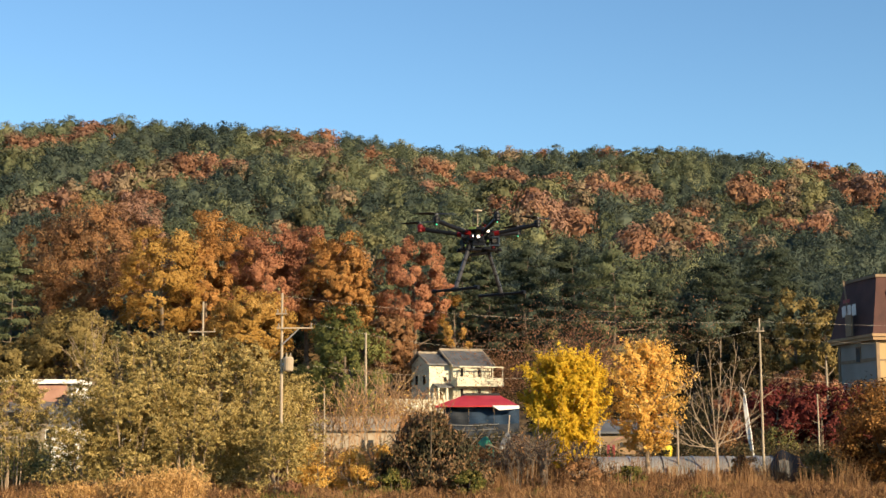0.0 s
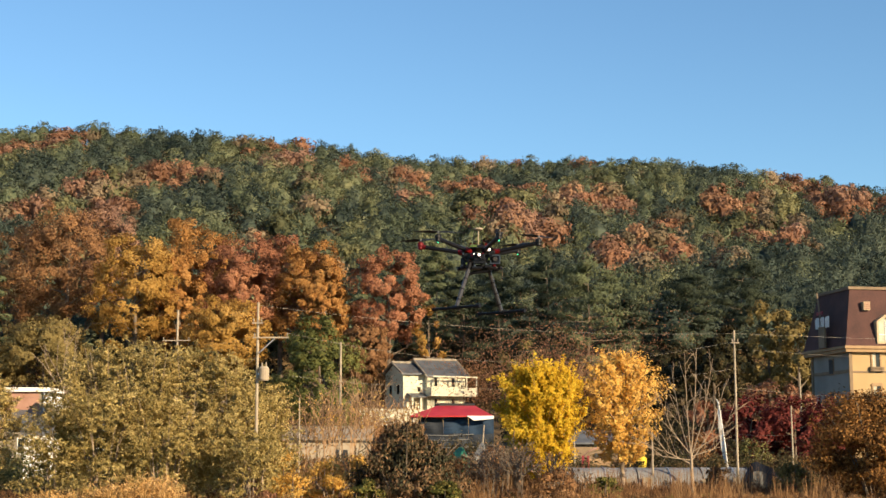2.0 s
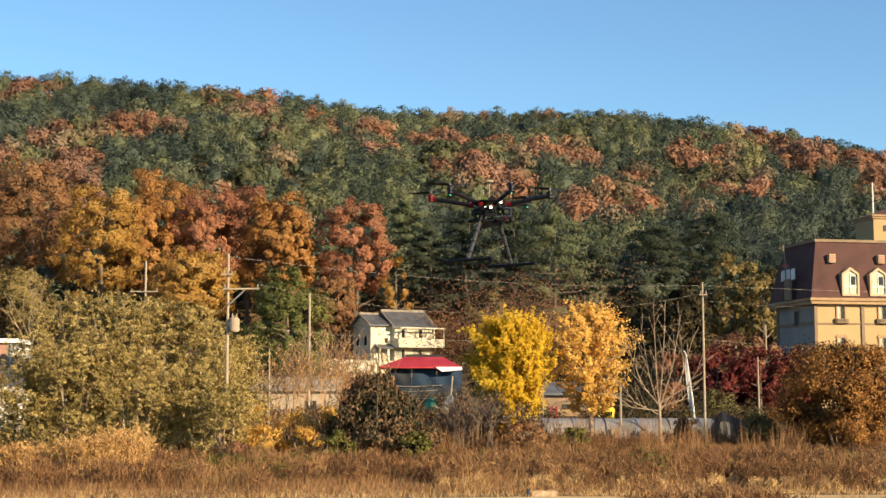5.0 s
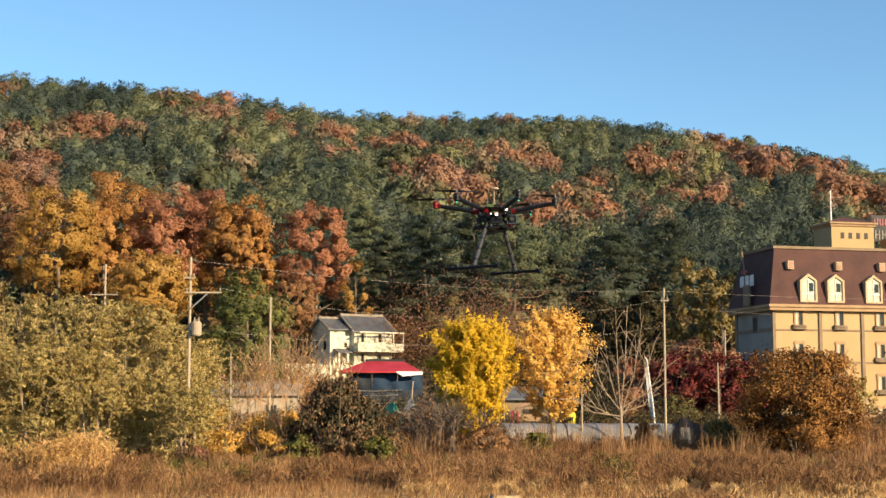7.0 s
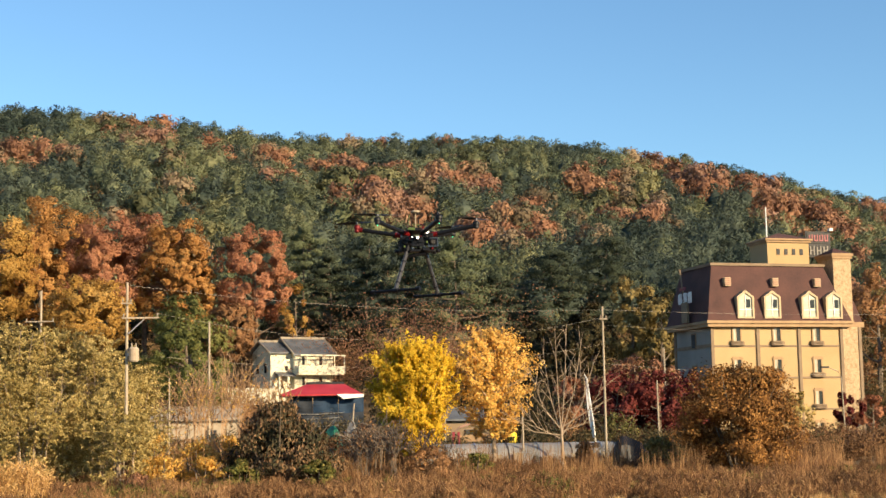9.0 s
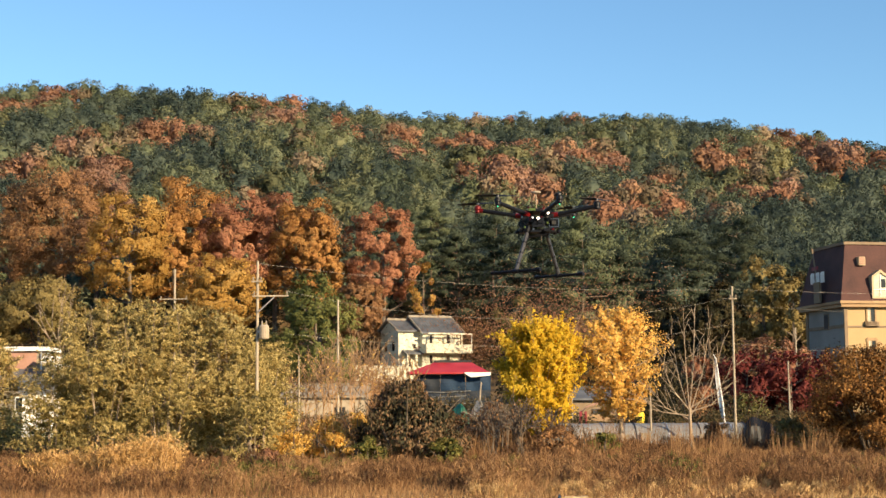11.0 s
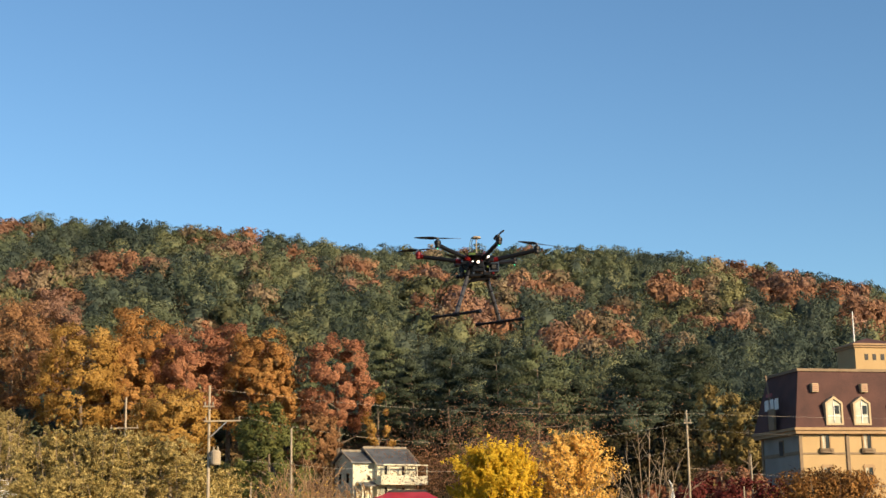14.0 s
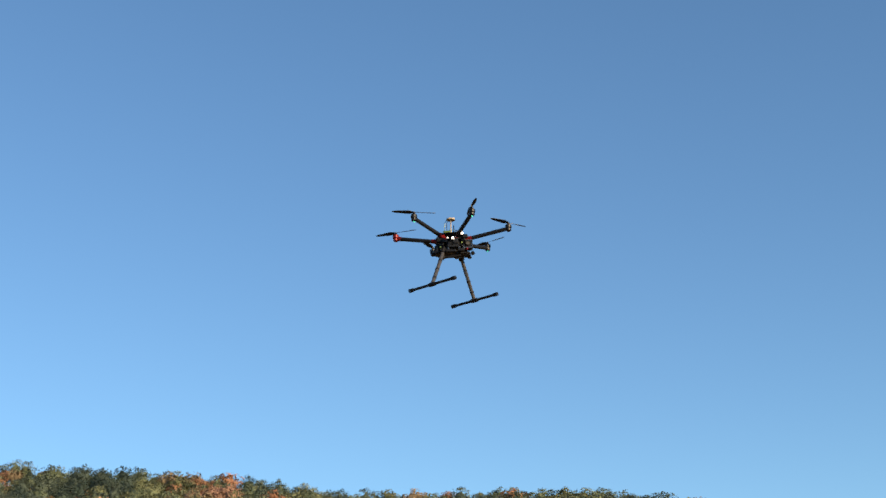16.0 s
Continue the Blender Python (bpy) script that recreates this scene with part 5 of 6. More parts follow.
# ---- sheds and tarpaulins ----
def red_shed():
    t = thing("red_roof_shed", "open shed with a red sheet roof and blue tarpaulin sides", "shed", pose(-8.6, 123, 1.4, 0, 0, 4))
    r = Shape()
    lo, hi = [(-0.1, -1.1), (6.8, -1.1), (6.8, 5), (-0.1, 5)], [(2.2, 1.6), (5.4, 1.6), (5.4, 2.8), (2.2, 2.8)]
    r.v = [(*p, 4.85) for p in lo] + [(*p, 5.75) for p in hi] + [(*p, 4.75) for p in lo]
    r.f = [(0, 1, 5, 4), (1, 2, 6, 5), (2, 3, 7, 6), (3, 0, 4, 7), (4, 5, 6, 7), (8, 9, 1, 0), (9, 10, 2, 1), (10, 11, 3, 2), (11, 8, 0, 3), (11, 10, 9, 8)]
    roof = part("roof", r, M_REDROOF, t)
    part("ridge_cap", Shape().tube([(2.2, 2.2, 5.82), (5.4, 2.2, 5.82)], 0.14, 6), M_DARK, roof)
    part("eave_board", Shape().solid([(4.6, -1.12, 4.85), (6.85, -1.12, 4.85), (6.85, -1.12, 4.6), (5.2, -1.12, 4.45)], (0, -0.06, 0)), M_WHITE, roof)
    part("ridge_box", Shape().solid([(2.3, 1.7, 5.75), (3.6, 1.7, 5.75), (3.3, 1.7, 5.98), (2.5, 1.7, 5.98)], (0, 0.9, 0)), M_DARK, roof)
    for tier, (za, zb, out) in enumerate(((3.3, 4.72, 0.0), (1.9, 3.36, 0.14), (0.0, 1.96, 0.26))):
        for i in range(3):
            x0, n = 0.6 + 2.1 * i, 14
            v, m = [], 6
            for k in range(m + 1):
                f = k / m
                for q in range(n + 1):
                    x = x0 + 2.08 * q / n
                    belly = 0.16 * math.sin(math.pi * f) + 0.05 * math.sin(x * 4.1 + 2.3 * tier + 3 * f)
                    v.append((x, -0.1 - out - belly, za + (zb - za) * f + 0.05 * math.sin(x * 1.7 + i)))
            s = Shape()
            s.v = v + [(a, b + 0.03, c) for a, b, c in v]
            w, o = n + 1, len(v)
            for k in range(m):
                for q in range(n):
                    a = k * w + q
                    s.f += [(a, a + 1, a + w + 1, a + w), (o + a + w, o + a + w + 1, o + a + 1, o + a)]
            part("tarpaulin", s, M_BLUE if tier == 0 and i != 0 else M_NAVY, t)
    part("side_sheet", Shape().box(6.85, 6.9, 0, 4.8, 0, 4.7), M_BLUE, t)
    for x0, x1, z in ((0.6, 5.2, 3.3), (0.8, 4.9, 2.9), (1.0, 5.6, 2.3), (0.7, 4.0, 1.9), (1.4, 5.0, 1.4)):
        part("tie_strip", Shape().tube([(x0, -0.42, z), ((x0 + x1) / 2, -0.46, z - 0.08), (x1, -0.42, z + 0.04)], 0.03, 5), M_FILM, t)
    for x in (0.1, 3.4, 6.6):
        part("post", Shape().tube([(x, 0.1, -0.2), (x, 0.1, 4.75)], 0.08, 6), M_CONCRETE, t)


red_shed()
single("leaning_post", Shape().tube([(0, 0, -0.3), (0.35, 0, 4.0)], [0.07, 0.05], 8), M_POLE, "pale leaning post beside the red roof shed", "post", pose(-2.75, 118, 1.4))


def drape(name, label, x, y, w, h, material, arch=0.6):
    """A sheet laid over a low heap."""
    s, n = Shape(), 12
    v = []
    for j in range(5):
        for i in range(n + 1):
            u = i / n
            top = h * (1 - arch * (2 * u - 1) ** 2) * (0.9 + 0.12 * math.sin(7 * u + x))
            v.append((w * u, j * 0.4 - 0.15 * math.sin(9 * u), top * (0.0, 0.7, 1.0, 0.9, 0.0)[j]))
    s.v = v
    s.f = [(j * (n + 1) + i, j * (n + 1) + i + 1, (j + 1) * (n + 1) + i + 1, (j + 1) * (n + 1) + i) for j in range(4) for i in range(n)]
    single(name, s, material, label, "tarpaulin", pose(x, y, float(ground_z(x, y)) - 0.05))


drape("green_tarpaulin", "bright green tarpaulin over a garden heap", -4.05, 79, 1.7, 2.81, M_GREEN, 0.25)
drape("plastic_cover", "milky plastic cover over a small frame", -7.6, 114, 1.7, 2.5, M_FILM, 0.8)
drape("plastic_cover", "milky plastic cover beside the blue tarpaulin", -3.6, 115, 1.8, 3.0, M_FILM, 0.9)
drape("covered_mound", "black covered mound at the end of the plastic tunnel", 13.0, 85, 2.3, 2.0, M_BLACK, 0.7)


def low_shed(label, x, y, w, d, h, rise, turn, wall, roof, group="low sheds"):
    t = thing("low_shed", label, "shed", pose(x, y, float(ground_z(x, y)), 0, 0, turn), group)
    part("wall", Shape().box(0, w, 0, d, -0.4, h), wall, t)
    s = Shape()
    s.solid([(-0.3, -0.4, h), (w + 0.3, -0.4, h), (w + 0.3, d * 0.5, h + rise), (-0.3, d * 0.5, h + rise)], (0, 0, 0.12))
    s.solid([(-0.3, d + 0.4, h), (w + 0.3, d + 0.4, h), (w + 0.3, d * 0.5, h + rise), (-0.3, d * 0.5, h + rise)], (0, 0, 0.12))
    r = part("roof", s, roof, t)
    part("ridge", Shape().tube([(-0.3, d * 0.5, h + rise + 0.12), (w + 0.3, d * 0.5, h + rise + 0.12)], 0.12, 6), roof, r)
    part("door", Shape().box(w * 0.6, w * 0.6 + 0.9, -0.04, 0, 0, h * 0.75), M_DARK, t)


low_shed("low shed with grey roof and sunlit cream wall", -17.6, 114, 6.4, 4, 2.9, 0.9, 4, M_POLE, M_CONCRETE)
low_shed("low grey roofed shed behind the yellow trees", 2.6, 108, 5.4, 4, 2.6, 0.8, 6, M_TRIM, M_SLATE)
low_shed("low grey roofed shed behind the locust thicket", -37.5, 112, 6.0, 4, 3.4, 1.2, 18, M_WHITE, M_SLATE)


def brick_block():
    t = thing("brick_building", "flat roofed building with pink brick panel and pale trim", "building", pose(-47.3, 121, 1.9, 0, 0, 6))
    part("wall", Shape().box(0, 8.4, 0, 5, -0.3, 6.4), M_CONCRETE, t)
    part("brick_panel", Shape().box(4.6, 7.7, -0.06, 0, 4.9, 6.35), M_BRICK, t, "dusty pink brick panel")
    part("brick_panel", Shape().box(0.5, 3.6, -0.06, 0, 4.9, 6.35), M_BRICK, t, "dusty pink brick panel")
    part("roof_slab", Shape().box(-0.3, 8.7, -0.4, 5.3, 6.4, 6.75), M_WHITE, t)
    part("drainpipe", Shape().tube([(8.1, -0.12, 0), (8.1, -0.12, 6.4)], 0.07, 6), M_STEEL, t)
    part("awning", Shape().solid([(1.5, -2.0, 4.0), (8.2, -2.0, 4.0), (8.2, 0, 4.8), (1.5, 0, 4.8)], (0, 0, 0.1)), M_SLATE, t)
    w = part("window", Shape().box(6.0, 7.8, -0.06, 0, 1.2, 2.6), M_WHITE, t)
    part("pane", Shape().box(6.1, 6.87, -0.09, -0.06, 1.3, 2.5), M_PANE, w)
    part("pane", Shape().box(6.93, 7.7, -0.09, -0.06, 1.3, 2.5), M_PANE, w)


brick_block()
single("white_sheet", Shape().solid([(0, 0, 0), (4.3, 0, -1.5), (4.3, 1.2, -1.1), (2.4, 1.4, -0.1), (0, 1.3, 0.7)], (0, 0.1, 0.12)), M_WHITE, "crumpled white sheeting sloping off a shed roof", "sheeting", pose(-38.4, 119, 7.3))
single("shed_frame", Shape().box(0, 4.2, 0, 2.5, -5.6, -1.7), M_CONCRETE, "plain grey wall under the white sheeting", "wall", pose(-38.4, 119.4, 7.3))


# ---- plastic tunnel ----
def tunnel():
    t = thing("plastic_tunnel", "long low greenhouse tunnel covered in milky plastic", "greenhouse", pose(1.6, 87.2, float(ground_z(8, 88)), 0, 0, 3))
    L, R, Hh, n = 12.3, 1.9, 1.3, 12

    def arc(x, k=1.0):
        return [(x, R - R * k * math.cos(math.pi * i / n), Hh * k * math.sin(math.pi * i / n) ** 0.8) for i in range(n + 1)]

    cols = 45
    s = Shape()
    for i in range(cols + 1):
        x = L * i / cols
        s.v += arc(x, 1.0 - 0.018 * (math.sin(math.pi * ((x / 1.9) % 1.0)) ** 2))
    m = n + 1
    s.f = [(i * m + j, i * m + j + 1, (i + 1) * m + j + 1, (i + 1) * m + j) for i in range(cols) for j in range(n)]
    part("film", s, M_FILM, t)
    e = Shape()
    e.v = arc(L)
    for j in range(1, 4):
        e.v += [(L + 0.55 * math.sin(j * 0.5), R + (p[1] - R) * math.cos(j * 0.5), p[2] * math.cos(j * 0.5)) for p in arc(L)]
    e.f = [(i * m + j, i * m + j + 1, (i + 1) * m + j + 1, (i + 1) * m + j) for i in range(3) for j in range(n)]
    part("end_sheet", e, M_FILM, t)
    for i in range(8):
        x = min(L, 1.9 * i) if i < 7 else L
        part("hoop", Shape().tube([(p[0], R + (p[1] - R) * 1.01, p[2] * 1.01) for p in arc(x)], 0.035, 5), M_DARK if i % 2 else M_STEEL, t)
    for i, (x, w) in enumerate(((2.6, 0.5), (4.2, 1.0), (5.9, 0.6), (7.6, 0.5), (9.4, 0.9), (11.2, 0.4))):
        part("patch", Shape().box(x, x + w, -0.06, -0.02, 0.15, 0.55 + 0.1 * (i % 3)), M_CONCRETE, t)


tunnel()


# ---- small things round the gardens ----
def arch_sign():
    t = thing("arch_sign", "arched garden sign board in red and green on posts", "sign", pose(4.75, 100, 1.2, 0, 0, 3))
    n = 14
    for k, (r, m) in enumerate(((1.0, M_BRICK), (0.86, M_TRIM))):
        pts = [(1.25 - 1.25 * math.cos(math.pi * i / n), -0.02 * k, 1.75 + 0.65 * r * math.sin(math.pi * i / n)) for i in range(n + 1)]
        part("arch", Shape().tube(pts, 0.09, 6), m, t)
    part("board", Shape().box(0.1, 2.4, -0.05, 0.05, 1.25, 1.7), M_CORNICE, t)
    for x in (-0.15, 0.2):
        part("post", Shape().box(x - 0.08, x + 0.08, -0.1, 0.1, -0.2, 1.9), M_SIGNRED, t)
    part("post", Shape().box(2.4, 2.56, -0.1, 0.1, -0.2, 1.9), M_TRIM, t)


arch_sign()
tank = thing("yellow_barrel", "yellow plastic barrel beyond the plastic tunnel", "barrel", pose(7.85, 92, 1.2))
part("body", Shape().tube([(0, 0, 0), (0, 0, 0.1), (0, 0, 1.75), (0, 0, 2.0)], [0.28, 0.32, 0.32, 0.2], 14), M_YELLOW, tank)
part("lid", Shape().tube([(0, 0, 2.0), (0, 0, 2.07)], [0.18, 0.16], 12), M_YELLOW, tank)


def banner():
    t = thing("feather_banner", "white feather banner leaning on its pole", "banner", pose(13.0, 95, 1.25))
    part("pole", Shape().tube([(0.62, 0, -0.2), (0.4, 0, 2.4), (0.05, 0, 5.2), (-0.12, 0, 5.45)], [0.05, 0.045, 0.03, 0.02], 6), M_WHITE, t)
    edge, back = [], []
    for i in range(13):
        u = i / 12
        x, w = 0.56 - 0.5 * u - 0.1 * u * u, 0.24 * math.sin(math.pi * min(1, 0.12 + 0.95 * u)) ** 0.6
        edge.append((x, 0.05 * math.sin(6 * u), 1.0 + 4.3 * u))
        back.append((x - w, 0.08 + 0.05 * math.sin(6 * u), 1.0 + 4.3 * u))
    s = Shape()
    for off in (0.0, 0.015):
        s.v += [(p[0], p[1] + off, p[2]) for p in edge + back]
    for i in range(12):
        s.f += [(i, i + 1, 14 + i, 13 + i), (39 + i, 40 + i, 27 + i, 26 + i), (i + 1, i, 26 + i, 27 + i), (13 + i, 14 + i, 40 + i, 39 + i)]
    part("cloth", s, M_WHITE, t, "faded white banner cloth")


banner()


def utility_pole(label, x, y, foot, top, arms, r=0.15, drum=False):
    t = thing("utility_pole", label, "utility pole", pose(x, y, foot), "utility poles")
    h = top - foot
    part("pole", Shape().tube([(0, 0, -0.3), (0, 0, h * 0.5), (0, 0, h)], [r, r * 0.85, r * 0.65], 10), M_POLE, t)
    for x0, x1, z in arms:
        a = part("crossarm", Shape().box(x0, x1, -0.2, -0.11, z - foot - 0.035, z - foot + 0.035), M_POLE, t)
        for u in (x0 + 0.08, x1 - 0.08):
            part("insulator", Shape().tube([(u, -0.15, z - foot + 0.05), (u, -0.15, z - foot + 0.12), (u, -0.15, z - foot + 0.24)], [0.03, 0.045, 0.02], 8), M_CONCRETE, a)
    if len(arms) and arms[0][1] > 1:
        x0, x1, z = arms[0]
        part("brace", Shape().tube([(0.1, -0.15, z - foot - 0.75), (x1 * 0.55, -0.15, z - foot - 0.05)], 0.035, 6), M_STEEL, t)
    if drum:
        z = 6.86 - foot
        d = part("transformer", Shape().tube([(0.35, -0.1, z), (0.35, -0.1, z + 0.06), (0.35, -0.1, z + 0.62), (0.35, -0.1, z + 0.7)], [0.21, 0.25, 0.25, 0.18], 14), M_POLE, t, "pale beige drum transformer")
        for u in (0.25, 0.45):
            part("bushing", Shape().tube([(u, -0.1, z + 0.7), (u, -0.1, z + 0.9)], [0.05, 0.03], 8), M_CONCRETE, d)
        part("bracket", Shape().box(0.0, 0.35, -0.06, 0.06, z + 0.3, z + 0.4), M_STEEL, t)


utility_pole("concrete utility pole with long crossarm and transformer drum", -12.44, 71.5, 0.7, 10.7, [(-0.22, 1.55, 8.96), (-0.27, 0.27, 9.67)], 0.088, True)
utility_pole("concrete utility pole with short crossarms behind the thicket", -24.2, 105, 1.2, 13.5, [(-1.05, 0.95, 11.3)], 0.105)
utility_pole("slender concrete utility pole behind the plastic tunnel", 12.67, 85, 1.1, 10.28, [(-0.22, 0.25, 9.55)], 0.08)
utility_pole("slim pole standing behind the leafless trees", -12.95, 110, 1.2, 11.5, [], 0.11)
for x, y, top, r, label in ((17.6, 95, 6.25, 0.06, "thin pale post beside the crimson maples"), (22.95, 120, 9.6, 0.08, "thin pale pole beside the motel"), (8.15, 88, 4.6, 0.06, "thin bare post beside the pale ginkgo"), (-11.9, 82, 6.4, 0.05, "thin stake among the leafless trees"), (4.0, 99, 4.4, 0.05, "thin post beside the arch sign")):
    z = float(ground_z(x, y))
    single("post", Shape().tube([(0, 0, -0.2), (0.02, 0, (top - z) * 0.5), (0, 0, top - z)], [r, r * 0.9, r * 0.7], 8), M_POLE, label, "post", pose(x, y, z))


def street_lamp():
    t = thing("street_lamp", "thin street lamp with curved arm before the motel", "street lamp", pose(37.4, 119, 1.3))
    part("pole", Shape().tube([(0, 0, -0.2), (-0.15, 0, 5.6)], [0.06, 0.045], 8), M_POLE, t)
    part("arm", Shape().tube([(-0.15, 0, 5.6), (-0.4, 0, 6.1), (-1.2, 0, 6.45)], 0.035, 6), M_POLE, t)
    part("lamp_head", Shape().box(-1.85, -1.15, -0.14, 0.14, 6.38, 6.52, cut=0.06), M_DARK, t)


street_lamp()


def wire(a, b, sag, r=0.0045):
    a, b = Vector(a), Vector(b)
    pts = [a.lerp(b, i / 14) - Vector((0, 0, sag * 4 * (i / 14) * (1 - i / 14))) for i in range(15)]
    single("overhead_wire", Shape().tube(pts, r, 4), M_WIRE, "thin sagging overhead electric wire", "wire", group="overhead wires")


wire((-62, 112, 12.6), (-24.2, 105, 13.3), 0.9)
wire((-24.2, 105, 13.3), (-12.44, 71.5, 10.57), 0.5)
wire((-24.9, 105, 11.5), (-12.4, 71.5, 9.14), 0.5)
wire((-12.44, 71.5, 10.57), (12.67, 85, 10.1), 0.5)
wire((12.67, 85, 10.1), (60, 100, 11.6), 0.7)
wire((-10.96, 71.5, 9.18), (12.4, 85, 9.6), 1.3)
wire((4, 130, 12.0), (12.67, 85, 9.6), 0.5)
wire((-10.96, 71.3, 7.1), (12.67, 85, 8.1), 0.9)
wire((12.67, 85, 7.0), (44, 96, 7.2), 0.8)
wire((12.67, 85, 9.2), (60, 94, 8.6), 0.6)
wire((12.8, 96, 4.6), (17.6, 95, 4.4), 0.1)
wire((12.8, 96, 4.25), (17.6, 95, 4.0), 0.1)
wire((33, 118, 3.4), (48, 118, 3.0), 0.1)
wire((33, 118, 2.7), (48, 118, 2.4), 0.1)
wire((-62, 112, 9.0), (-24.2, 105, 8.6), 0.6)
wire((-62, 106, 7.6), (-12.44, 71.5, 6.99), 0.9)

# rubbish at the edge of the track
bag = thing("rubbish_sack", "torn white sack lying at the edge of the track", "sack", pose(1.75, 55.0, 0.0))
s = Shape()
s.v = [(0, 0, 0), (0.95, 0, 0), (0.98, 0.5, 0), (0.05, 0.5, 0), (0.06, 0.05, 0.2), (0.3, 0.04, 0.26), (0.62, 0.05, 0.21), (0.92, 0.04, 0.25), (0.9, 0.42, 0.24), (0.5, 0.45, 0.2), (0.1, 0.42, 0.22)]
s.f = [(0, 1, 7, 6, 5, 4), (1, 2, 8, 7), (2, 3, 10, 9, 8), (3, 0, 4, 10), (4, 5, 9, 10), (5, 6, 9), (6, 7, 8, 9), (3, 2, 1, 0)]
part("sack", s, M_STONE, bag)
part("bottle", Shape().tube([(-0.12, 0.1, 0.0), (-0.12, 0.1, 0.22), (-0.12, 0.1, 0.3)], [0.06, 0.06, 0.02], 8), M_BLUE, bag)


# ---- hexacopter hovering over the field ----


def hexacopter():
    t = thing("hexacopter", "black six armed drone with red fittings hovering in the air", "drone", pose(-0.012, 8.129, 4.675))
    R, lift = 0.335, 0.04

    def at(deg, r, z):
        a = radians(deg)
        return Vector((math.cos(a) * r, -math.sin(a) * r, z))

    # centre frame
    for z, r, h in ((0.012, 0.098, 0.004), (-0.024, 0.098, 0.004), (-0.058, 0.07, 0.003)):
        ring = [at(i * 30 + 10, r * (1.0 if i % 2 == 0 else 0.9), z) for i in range(12)]
        part("frame_plate", Shape().solid(ring, (0, 0, h)), M_CARBON, t)
    part("flight_controller", Shape().box(-0.035, 0.035, -0.028, 0.028, 0.016, 0.036, cut=0.006), M_BLACK, t)
    part("receiver", Shape().box(-0.05, -0.01, -0.075, -0.05, 0.016, 0.03, cut=0.003), M_PCB, t)
    part("battery", Shape().box(-0.072, 0.07, -0.05, 0.05, -0.056, -0.022, cut=0.012), M_BLACK, t)
    part("battery_strap", Shape().box(-0.012, 0.014, -0.05, 0.05, -0.060, -0.022), M_DARK, t)
    for i in range(5):
        a = i * 1.3
        p = [Vector((0.03 * math.cos(a), 0.03 * math.sin(a), 0.02)), Vector((0.05 * math.cos(a + 0.5), 0.05 * math.sin(a + 0.5), 0.045)), Vector((0.022 * math.cos(a + 1.4), 0.022 * math.sin(a + 1.4), 0.03 + 0.008 * i))]
        part("cable", Shape().tube(p, 0.003, 5), M_PCB if i % 2 else M_RED, t)
    # arms, motors and propellers
    for i in range(6):
        deg = 10 + 60 * i
        a0, a1 = at(deg, 0.085, -0.004), at(deg, R, lift)
        arm = part("arm", Shape().tube([a0, a1], 0.0118, 10), M_CARBON, t)
        part("arm_clamp", Shape().tube([at(deg, 0.07, -0.005), at(deg, 0.082, -0.004), at(deg, 0.118, 0.002)], [0.012, 0.016, 0.0135], 8), M_RED if i in (0, 2, 3) else M_BLACK, arm)
        red = deg == 190
        if red:
            part("sleeve", Shape().tube([a0.lerp(a1, 0.88), a0.lerp(a1, 0.99)], 0.0135, 10), M_RED, arm, "red marker sleeve")
        mo = part("motor", Shape().tube([a1 + Vector((0, 0, z)) for z in (-0.018, -0.013, 0.0, 0.004, 0.02, 0.026)], [0.01, 0.0155, 0.0155, 0.0185, 0.0185, 0.01], 14), M_RED if red else M_BLACK, arm)
        part("motor_cap", Shape().tube([a1 + Vector((0, 0, 0.03)), a1 + Vector((0, 0, 0.04))], [0.009, 0.006], 8), M_SILVER, mo)
        if deg in (70, 130, 310):
            part("status_light", Shape().tube([a1 + Vector((0, 0, -0.024)), a1 + Vector((0, 0, -0.018))], [0.0025, 0.0035], 8), M_LED, mo, "small green status light")
        pr = Shape()
        turn = (35, 100, 10, 160, 60, 140)[i]
        for side in (0, 180):
            w = radians(turn + side)
            d, q = Vector((math.cos(w), math.sin(w), 0)), Vector((-math.sin(w), math.cos(w), 0))
            top = a1 + Vector((0, 0, 0.036))
            rows = []
            for u, c, pitch in ((0.006, 0.007, 0.5), (0.03, 0.013, 0.45), (0.07, 0.012, 0.3), (0.11, 0.009, 0.2), (0.128, 0.003, 0.15)):
                m = top + d * u
                e = q * math.cos(pitch) + Vector((0, 0, math.sin(pitch)))
                rows.append((m - e * c, m + e * c))
            k, thin = len(pr.v), Vector((0, 0, 0.0016))
            for p0, p1 in rows:
                pr.v += [tuple(p0), tuple(p1), tuple(p1 + thin), tuple(p0 + thin)]
            for j in range(len(rows) - 1):
                a = k + 4 * j
                pr.f += [(a + i, a + (i + 1) % 4, a + 4 + (i + 1) % 4, a + 4 + i) for i in range(4)]
            e = k + 4 * (len(rows) - 1)
            pr.f += [(k + 3, k + 2, k + 1, k), (e, e + 1, e + 2, e + 3)]
        part("propeller", pr, M_CARBON, arm)
    # antenna mast with disc
    mast = part("mast", Shape().tube([(-0.004, 0, 0.016), (-0.004, 0, 0.122)], 0.0033, 8), M_POLE, t)
    part("antenna_disc", Shape().tube([(-0.004, 0, 0.122), (-0.004, 0, 0.125), (-0.004, 0, 0.132), (-0.004, 0, 0.135)], [0.02, 0.026, 0.026, 0.018], 16), M_POLE, mast)
    part("mast_wire", Shape().tube([(-0.022, 0, 0.125), (-0.03, 0, 0.10), (-0.026, 0.0, 0.03)], 0.002, 5), M_DARK, mast)
    part("mast_stay", Shape().tube([(0.012, 0.004, 0.016), (0.012, 0.004, 0.092)], 0.0028, 6), M_BLACK, mast)
